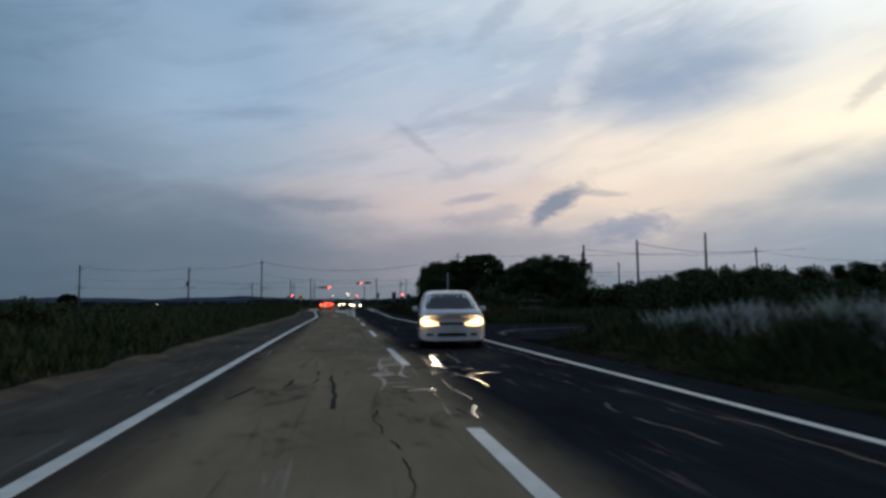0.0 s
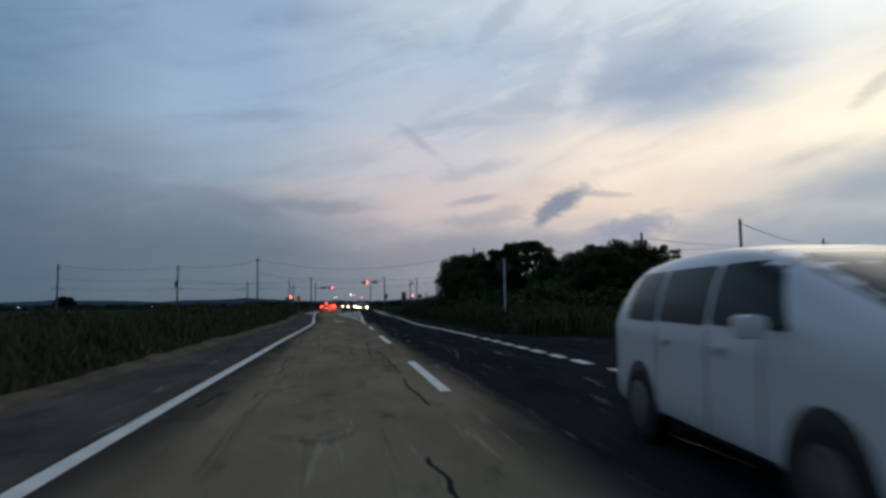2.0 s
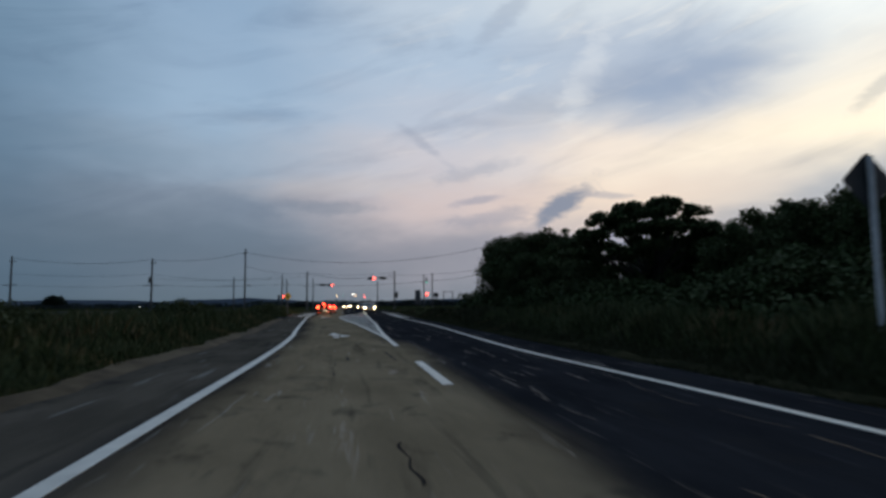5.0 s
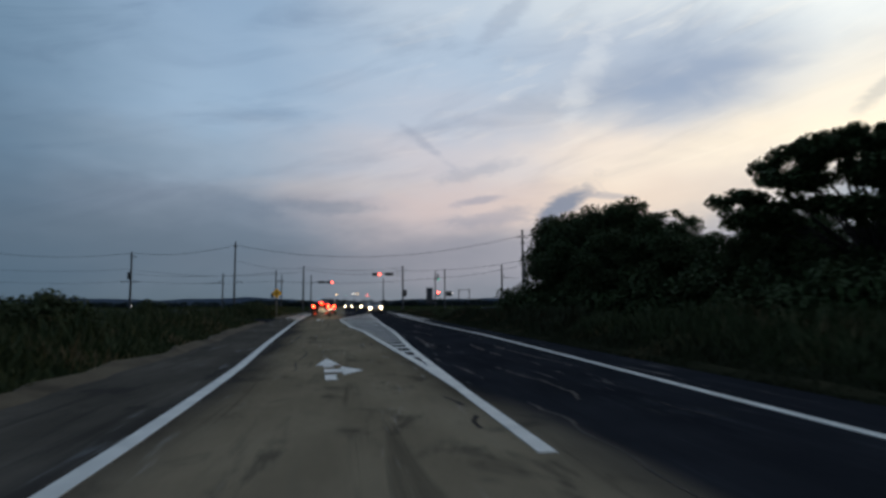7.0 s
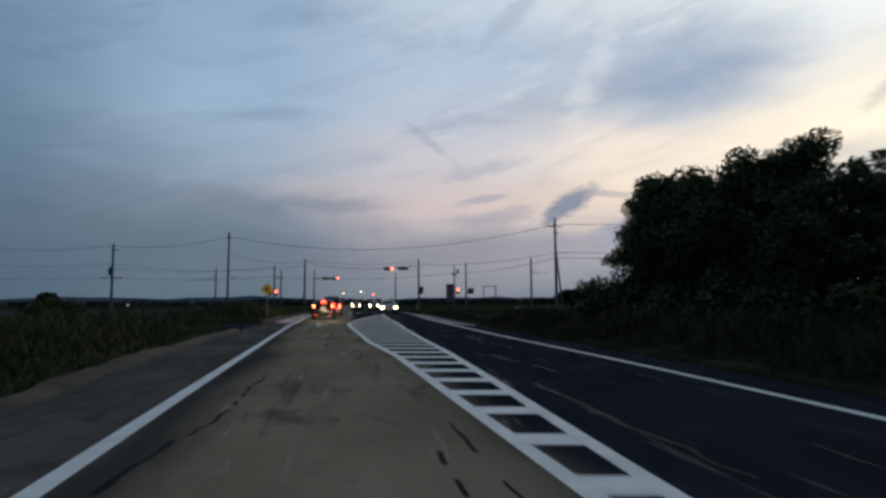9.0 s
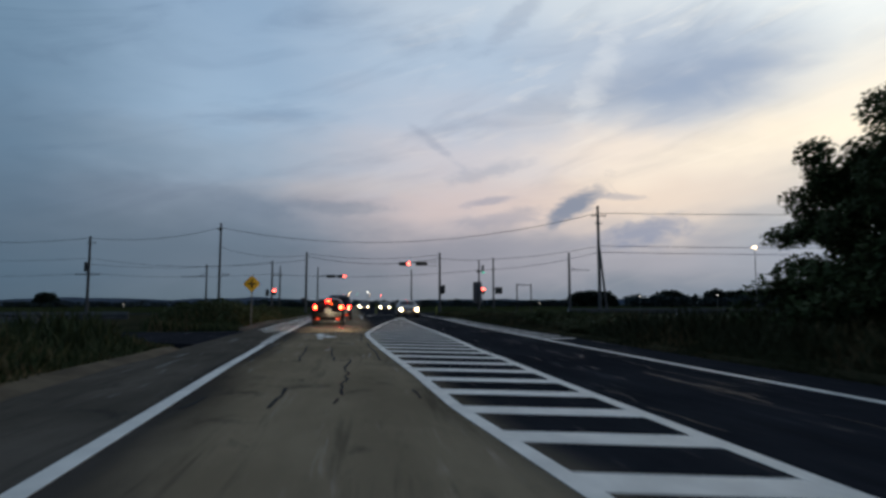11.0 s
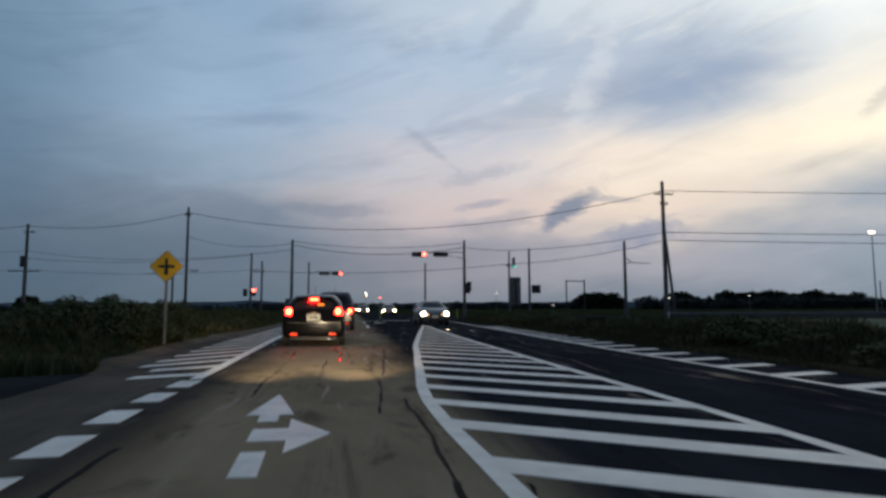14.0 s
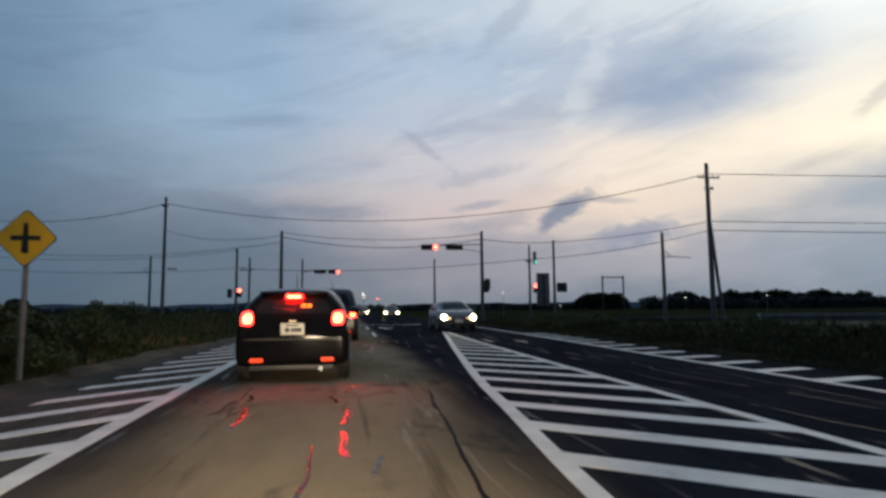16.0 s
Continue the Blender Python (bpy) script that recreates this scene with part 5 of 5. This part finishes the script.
def spreading_tree(at, height, radius, seed):
    """A forked tree whose foliage lies in flat tiers on long limbs, with sky between them."""
    rng = random.Random(seed)
    ob = thing("tree", at, "spreading roadside tree with tiered airy foliage", "tree", "roadside trees")
    bm = bmesh.new()
    fork = Vector((0.1, 0.05, height * 0.3))
    tube(bm, [(0, 0, -0.2), (0.05, 0, height * 0.15), fork], [0.24, 0.2, 0.17], 10)
    tips = []
    # tiers: limbs, height share, reach share, pad size
    for limbs, level, out, pad in ((9, 0.60, 0.86, 0.62), (10, 0.72, 0.80, 0.78), (8, 0.84, 0.58, 0.85), (5, 0.955, 0.3, 0.8)):
        for i in range(limbs):
            a = 6.283 * (i + level * 7) / limbs + rng.uniform(-0.22, 0.22)
            reach = radius * out * rng.uniform(0.82, 1.08)
            end = Vector((math.cos(a) * reach, math.sin(a) * reach, height * (level + rng.uniform(-0.035, 0.035))))
            knee = fork.lerp(end, 0.55) + Vector((rng.uniform(-0.2, 0.2), rng.uniform(-0.2, 0.2), rng.uniform(0.05, 0.35)))
            tube(bm, [fork, fork.lerp(knee, 0.5) + Vector((0, 0, 0.12)), knee, end], [0.1, 0.075, 0.05, 0.015], 6)
            for j in range(9):
                b, d = rng.uniform(0, 6.283), pad * math.sqrt(rng.random())
                tips.append((end.x + math.cos(b) * d, end.y + math.sin(b) * d, end.z + 0.16 * (1 - d / pad) + rng.uniform(-0.07, 0.07)))
            for f in (0.45, 0.75):
                p = knee.lerp(end, f)
                tips.append((p.x, p.y, p.z + 0.08))
    part("trunk", bm, "bark", ob)
    crown = new("crown", leaf_mesh("crown", tips, 170, 0.34, 0.075, seed, "leaf", 0.4))
    crown.parent = ob


def shrub(name, at, height, radius, seed, label, mat="leaf", n=26, per=130, size=0.095, group="shrubs"):
    rng = random.Random(seed)
    ob = thing(name, at, label, "bush", group)
    bm = bmesh.new()
    tips = []
    for i in range(n):
        a, rr = rng.uniform(0, 6.283), radius * math.sqrt(rng.random())
        zt = height * rng.uniform(0.25, 1.0) * (1 - 0.45 * (rr / radius) ** 2)
        tips.append((math.cos(a) * rr, math.sin(a) * rr, zt))
        if i % 3 == 0:
            tube(bm, [(0, 0, -0.15), (math.cos(a) * rr * 0.4, math.sin(a) * rr * 0.4, zt * 0.55), tips[-1]], [0.03, 0.02, 0.008], 5)
    part("stem", bm, "bark", ob)
    crown = new("foliage", leaf_mesh("foliage", tips, per, radius * 0.34, size, seed, mat))
    crown.parent = ob
    return ob


TREE = "dark leafy roadside tree in dusk shade"
kinds = [build_tree("tree", (12.5, 80.2, -0.14), 6.2, 2.5, 21, TREE, low=0.1),
         build_tree("tree", (11.0, 72.5, -0.14), 5.9, 2.6, 22, TREE, low=0.1),
         build_tree("tree", (13.6, 77.0, -0.14), 5.8, 2.9, 23, TREE, low=0.08)]
spreading_tree((12.6, 58.2, -0.14), 5.95, 3.8, 24)
rng = random.Random(3)
for k_, x, y, s in ((2, 11.2, 76.0, 1.0), (0, 12.2, 68.0, 0.72), (2, 10.9, 64.2, 0.62), (1, 15.5, 71.5, 0.72), (0, 16.5, 80.0, 1.0), (2, 17.0, 66.5, 0.75), (1, 16.2, 57.8, 0.6), (1, 13.8, 60.4, 0.58), (2, 11.4, 60.8, 0.55),
                    (0, 15.0, 51.5, 0.70), (2, 14.2, 47.2, 0.74), (1, 17.8, 53.5, 0.84), (0, 17.2, 46.8, 0.58), (2, 19.2, 51.9, 0.86), (0, 19.5, 60.5, 0.88), (2, 21.5, 73, 1.0), (2, 12.6, 51.6, 0.6), (2, 10.4, 68.6, 0.72), (2, 11.5, 78.4, 0.85), (2, 13.0, 81.4, 0.78), (1, 12.0, 79.4, 0.62), (0, 14.1, 84.8, 0.97), (2, 15.8, 84.2, 0.9)):
    ob = copy_thing(kinds[k_], pose(x, y, -0.14, 0, 0, rng.uniform(0, 360)))
    ob.scale = (s * 1.08, s * 1.08, s)


def bamboo(x, y, height, turn, bend, seed):
    """A tall thin culm that arches over at its top under drooping sprays of leaves."""
    rng = random.Random(seed)
    ob = thing("bamboo", (x, y, -0.14), "arching bamboo culm with drooping leaf sprays above the trees", "bamboo", "bamboo above the trees", turn)
    line = [Vector((bend * (t ** 2.6), 0.1 * math.sin(3 * t), height * (t - 0.10 * t ** 5))) for t in [i / 10 for i in range(11)]]
    bm = bmesh.new()
    tube(bm, line, [0.035 * (1 - 0.085 * i) for i in range(11)], 7)
    tips = []
    for i in range(4, 11):
        for j in range(3):
            a, out = rng.uniform(0, 6.283), rng.uniform(0.3, 0.95) * (1.3 - i / 16)
            end = line[i] + Vector((math.cos(a) * out + 0.1, math.sin(a) * out, 0.1 - 0.45 * rng.random()))
            tube(bm, [line[i], (line[i] + end) / 2 + Vector((0, 0, 0.07)), end], [0.008, 0.006, 0.003], 4)
            tips += [tuple(end), tuple((line[i] + end) / 2)]
    part("culm", bm, "bark", ob)
    spray = new("leaf_spray", leaf_mesh("leaf_spray", tips, 34, 0.27, 0.085, seed, "leaf", 0.8))
    spray.parent = ob


for i, (x, y, hh, turn, bend) in enumerate(((18.6, 51.6, 5.6, 20, 0.7), (19.4, 51.2, 5.9, 200, 0.5), (20.2, 51.4, 5.6, 30, 0.8), (19.2, 50.0, 5.0, 350, 1.3), (18.2, 50.4, 5.2, 340, 1.0), (17.4, 52.4, 5.2, 180, 0.6),
                                           (13.2, 77.2, 7.0, 15, 0.5), (14.6, 76.6, 7.5, 340, 0.7), (12.6, 78.4, 6.8, 190, 0.4), (15.6, 77.4, 7.1, 30, 0.8), (11.6, 79.8, 6.1, 170, 0.4), (16.4, 75.2, 6.9, 10, 0.6), (12.4, 70.6, 5.9, 20, 0.5))):
    bamboo(x, y, hh, turn, bend, 300 + i)
# the farther wood behind the side road
for i, (x, y, s) in enumerate(((17.5, 43.5, 0.42), (21.5, 44.0, 0.5), (25, 46.5, 0.62), (29.5, 47.5, 0.68), (34, 47, 0.72), (38.5, 46, 0.74), (43, 45, 0.76), (47, 43.5, 0.78), (51.5, 42, 0.8), (56, 42, 0.85), (31, 52, 0.78), (40, 51, 0.82), (49, 49, 0.86), (24, 51, 0.46), (60, 46, 0.9), (36, 56, 0.8))):
    ob = copy_thing(kinds[i % 3], pose(x, y, -0.14, 0, 0, rng.uniform(0, 360)))
    ob.scale = (s * 1.25, s * 1.25, s * 0.84)
    tagged(ob, "low dark tree in the wood behind the side road", group="far wood")
# undergrowth that closes the foot of the trees
sh = [shrub("shrub", (11.2, 79.6, -0.14), 2.4, 1.7, 31, "dense dark undergrowth below the trees"), shrub("shrub", (10.2, 72, -0.14), 2.0, 1.9, 32, "dense dark undergrowth below the trees")]
for i in range(44):
    x, y = (rng.uniform(9.6, 11.2), 44 + i * 1.05) if i < 37 else (rng.uniform(11, 20), rng.uniform(43.5, 46.5))
    ob = copy_thing(sh[i % 2], pose(x, y, -0.14, 0, 0, rng.uniform(0, 360)))
    ob.scale = (1.1, 1.1, rng.uniform(0.75, 1.15))
for i in range(20):
    ob = copy_thing(sh[i % 2], pose(19 + i * 2.1, 41.5 - i * 0.16 + rng.uniform(0, 2), -0.14, 0, 0, rng.uniform(0, 360)))
    ob.scale = (1.4, 1.4, rng.uniform(0.8, 1.2))
for i in range(34):
    x = 17.5 + i * 1.3
    ob = copy_thing(sh[i % 2], pose(x + rng.uniform(-0.4, 0.4), 44.3 - (x - 17) * 0.05 + rng.uniform(0, 3), -0.14, 0, 0, rng.uniform(0, 360)))
    ob.scale = (1.35, 1.35, rng.uniform(1.25, 1.75) * (0.55 if x < 21 else 0.8 if x < 24 else 1.0))
for x, y, s in ((18.6, 31.3, 1.0), (20.2, 31.9, 1.25), (21.9, 32.3, 1.3), (23.6, 32.9, 1.2), (25.4, 33.4, 1.05), (27.5, 34.2, 1.1)):
    ob = copy_thing(sh[0], pose(x, y + 0.3, -0.14, 0, 0, 50 * x))
    ob.scale = (0.75, 0.75, s)
for x, y, s in ((11.3, 79.2, 1.4), (12.1, 80.9, 1.5), (12.9, 82.4, 1.3), (13.8, 84.0, 1.2), (11.2, 77.4, 1.4), (14.6, 85.2, 1.1)):
    ob = copy_thing(sh[1], pose(x, y, -0.14, 0, 0, 50 * y))
    ob.scale = (0.9, 0.9, s)
for x, y, s in ((13.6, 57.6, 1.5), (14.9, 58.9, 1.6), (16.2, 57.2, 1.6), (17.6, 59.4, 1.6), (19.0, 57.8, 1.6), (15.4, 55.4, 1.4), (18.2, 55.6, 1.5)):
    ob = copy_thing(sh[0], pose(x, y, -0.14, 0, 0, 50 * y))
    ob.scale = (1.1, 1.1, s)
# bushes on the verge of the fields
lb = [shrub("bush", (-9.5, 17, -0.14), 1.5, 1.1, 41, "wild green bush among the verge grass", "grass", 30, 190, 0.06, group="verge bushes"), shrub("bush", (-8.5, 60, -0.14), 1.35, 1.3, 42, "wild green bush among the verge grass", "grass", 30, 190, 0.06, group="verge bushes")]
for i in range(34):
    y = rng.uniform(0, 82) if i < 22 else rng.uniform(101, 126)
    x = along(PAVE_LEFT, y) - rng.uniform(2.8, 9 if i < 22 else 5)
    ob = copy_thing(lb[i % 2], pose(x, y, -0.14, 0, 0, rng.uniform(0, 360)))
    ob.scale = (1, 1, rng.uniform(0.6, 1.12))
for x, y, s in ((-9.0, 101.5, 1.0), (-10.2, 103, 1.1), (-8.6, 104, 0.9), (-8.7, 98.4, 0.95), (-9.8, 98.9, 1.1), (-10.8, 99.8, 1.0), (-9.4, 100.2, 1.15), (-7.9, 99.6, 0.7)):
    ob = copy_thing(lb[0], pose(x, y, -0.14, 0, 0, 70 * x))
    ob.scale = (s, s, s * 0.85)
for i in range(26):
    y = rng.uniform(86, 127)
    ob = copy_thing(lb[i % 2], pose(along(PAVE_RIGHT, y) + rng.uniform(1.4, 7), y, -0.14, 0, 0, rng.uniform(0, 360)))
    ob.scale = (0.8, 0.8, rng.uniform(0.35, 0.62))


def grass(name, spans, table, sign, n, near, far, height, seed, mat, label, rise=2.2):
    """Blades of grass on a strip beside the paving; height falls towards the road."""
    r = np.random.default_rng(seed)
    total = sum(b - a for a, b in spans)
    ys = np.concatenate([r.uniform(a, b, int(n * (b - a) / total)) for a, b in spans])
    m = len(ys)
    off = near + (far - near) * r.random(m) ** 1.7
    edge = np.interp(ys, [p[0] for p in table], [p[1] for p in table])
    xs = edge + sign * off
    lump = 0.72 + 0.28 * np.sin(xs * 1.3 + ys * 0.5) * np.cos(ys * 0.83 - xs * 0.4) + 0.16 * np.sin(ys * 2.1)
    h = height * np.clip((off - near + 0.25) / rise, 0.14, 1.0) * lump * r.uniform(0.55, 1.15, m)
    a = r.uniform(0, 6.283, m)
    w = r.uniform(0.012, 0.03, m) * (1 + 0.5 * height)
    lean = r.uniform(0.1, 0.55, m) * h
    b = r.uniform(0, 6.283, m)
    z0 = np.full(m, -0.14)
    base = np.stack([xs, ys, z0], 1)
    side = np.stack([np.cos(a) * w, np.sin(a) * w, 0 * a], 1)
    mid = base + np.stack([np.cos(b) * lean * 0.3, np.sin(b) * lean * 0.3, h * 0.6 + 0.1], 1)
    tip = base + np.stack([np.cos(b) * lean, np.sin(b) * lean, h + 0.14], 1)
    verts = np.stack([base - side, base + side, mid + side * 0.8, mid - side * 0.8, tip], 1).reshape(-1, 3)
    i = np.arange(m) * 5
    faces = np.stack([i, i + 1, i + 2, i + 3], 1).tolist() + np.stack([i + 3, i + 2, i + 4], 1).tolist()
    ob = raw(name, verts.tolist(), faces, mat)
    return tagged(ob, label, "grass", kind="stuff")


def verge(name, spans, table, sign, near, far, height, seed, label):
    """The uneven bank of earth and stems that the grass stands on."""
    r = random.Random(seed)
    bm = bmesh.new()
    for a, b in spans:
        rows_ = []
        for y in np.arange(a, b + 0.01, 0.8):
            e = along(table, y)
            row = []
            for j in range(10):
                f = j / 9
                off = near + (far - near) * f ** 1.5
                ends = min(1, (y - a) / 4, (b - y) / 4)
                z = -0.22 + 0.12 * ends + height * ends * min(1, f * 2.6) * (0.75 + 0.3 * noise.noise((off * 0.6, y * 0.35, seed)) + 0.15 * noise.noise((off * 2, y * 1.3, seed)))
                row.append(bm.verts.new((e + sign * off, y, z if 0 < j < 9 else -0.18)))
            rows_.append(row)
        for p, q in zip(rows_, rows_[1:]):
            for j in range(9):
                bm.faces.new((p[j], p[j + 1], q[j + 1], q[j]))
    tagged(part(name, bm, "scrub_soil"), label, "verge", kind="structure")


LS, RS = ((-12, 83.5), (96.5, 131)), ((-12, 15.5), (35.5, 86.3), (88.6, 130))
verge("verge_left", LS, PAVE_LEFT, -1, 0.9, 16, 0.42, 11, "low uneven bank under the verge grass")
verge("verge_right", RS[2:], PAVE_RIGHT, 1, 0.5, 6.5, 0.18, 13, "low uneven bank under the verge grass before the fields")
verge("verge_right", RS[:2], PAVE_RIGHT, 1, 0.5, 6.5, 0.34, 12, "low uneven bank under the verge grass")
grass("grass", LS[:1], PAVE_LEFT, -1, 92000, 0.4, 14, 1.0, 61, "grass", "tall dark green verge grass with dry stalks", 1.7)
grass("grass", LS[1:], PAVE_LEFT, -1, 22000, 0.4, 5.2, 0.85, 68, "grass", "tall dark green verge grass round the warning sign", 1.7)
grass("grass", ((93.2, 99.5),), PAVE_LEFT, -1, 5000, 0.5, 4.0, 0.4, 69, "grass", "short trodden grass at the farm lane's corner", 1.4)
grass("grass", RS[:2], PAVE_RIGHT, 1, 62000, 0.3, 6.5, 0.98, 62, "unlit_grass", "tall verge grass with dry stalks, coloured darker as unlit", 1.6)
grass("grass", RS[2:], PAVE_RIGHT, 1, 42000, 0.3, 6.5, 0.46, 70, "unlit_grass", "brownish verge grass with dry stalks, coloured darker as unlit", 1.8)
grass("grass", ((98.0, 103.0), (107.0, 110.0)), PAVE_RIGHT, 1, 6500, 4.6, 9.0, 0.72, 72, "grass", "clumps of taller scrub grass at the field's edge", 1.0)
grass("grass", RS, PAVE_RIGHT, 1, 46000, -0.1, 1.3, 0.3, 71, "unlit_grass", "short weeds along the paving's edge, coloured darker as unlit", 1.0)
grass("grass", ((-2.0, 12.6),), PAVE_RIGHT, 1, 22000, 1.3, 7.0, 1.08, 63, "pale_grass", "pale feathery grass plumes above the verge", 0.8)


def far_wood(name, x0, x1, y, height, seed, label, count, mat="far_leaf", dome=0.0):
    """A far belt of trees as one mass of leaf clumps."""
    r = random.Random(seed)
    cs = []
    for i in range(count):
        x = r.uniform(x0, x1)
        hh = height * (0.42 + 0.58 * (0.5 + 0.6 * noise.noise((x * 0.08, seed, 0)) + 0.4 * noise.noise((x * 0.25, seed, 2))))
        u = (2 * x - x0 - x1) / (x1 - x0)
        hh = hh * (1 - dome) + height * dome * math.sqrt(max(0.05, 1 - u * u))
        for z in (0.15, 0.45, 0.75, 1.0):
            cs.append((x + r.uniform(-1, 1), y + r.uniform(-3, 3), hh * z * r.uniform(0.85, 1.0)))
    me = leaf_mesh(name, cs, 22, height * 0.24, height * 0.1, seed, mat)
    tagged(new(name, me), label, "trees", kind="stuff")


far_wood("far_trees", 114, 139, 385, 9.0, 71, "dark clump of far trees on the fields", 90, dome=0.4)
far_wood("far_trees", 163, 181, 385, 9.0, 72, "dark clump of far trees on the fields", 70, dome=0.5)
far_wood("far_trees", 196, 286, 388, 10.5, 73, "dark belt of far trees on the fields", 170)
far_wood("far_trees", -211, -198, 500, 8.5, 74, "rounded far clump of trees on the fields", 90, dome=0.9)
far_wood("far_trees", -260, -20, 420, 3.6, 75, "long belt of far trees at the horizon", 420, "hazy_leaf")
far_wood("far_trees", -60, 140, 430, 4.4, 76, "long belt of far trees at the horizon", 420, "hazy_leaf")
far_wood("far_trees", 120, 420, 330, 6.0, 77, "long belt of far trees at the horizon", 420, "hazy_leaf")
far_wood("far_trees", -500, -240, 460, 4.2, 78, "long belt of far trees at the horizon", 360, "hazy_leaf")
grass("grass", ((34.5, 62.0),), PAVE_RIGHT, 1, 34000, 0.8, 7, 1.12, 67, "grass", "tall dark green grass below the road sign", 1.0)
grass("grass", ((31.5, 46.0),), PAVE_RIGHT, 1, 22000, 3.4, 14, 0.8, 64, "grass", "dark green grass beyond the side road")
grass("grass", ((-6.0, 16.0),), PAVE_RIGHT, 1, 16000, 5.5, 22, 0.75, 65, "grass", "dark green rough grass before the side road")
ob = thing("pipe_barrier", (8.6, 31.45, -0.14), "short dark steel pipe barrier at the side road's corner", "barrier")
for f in (0.0, 0.5, 1.0):
    bm = bmesh.new()
    tube(bm, [(1.5 * f, 0.85 * f, 0), (1.5 * f, 0.85 * f, 1.3)], 0.04, 10)
    part("post", bm, "dark_box", ob)
for z in (0.92, 1.32):
    bm = bmesh.new()
    tube(bm, [(-0.15, -0.085, z), (1.65, 0.935, z)], 0.04, 10)
    part("rail", bm, "dark_box", ob)
grass("grass", ((-4.0, 14.6),), PAVE_RIGHT, 1, 34000, 0.4, 3.6, 0.9, 66, "grass", "dark green grass before the pale plumes", 0.9)
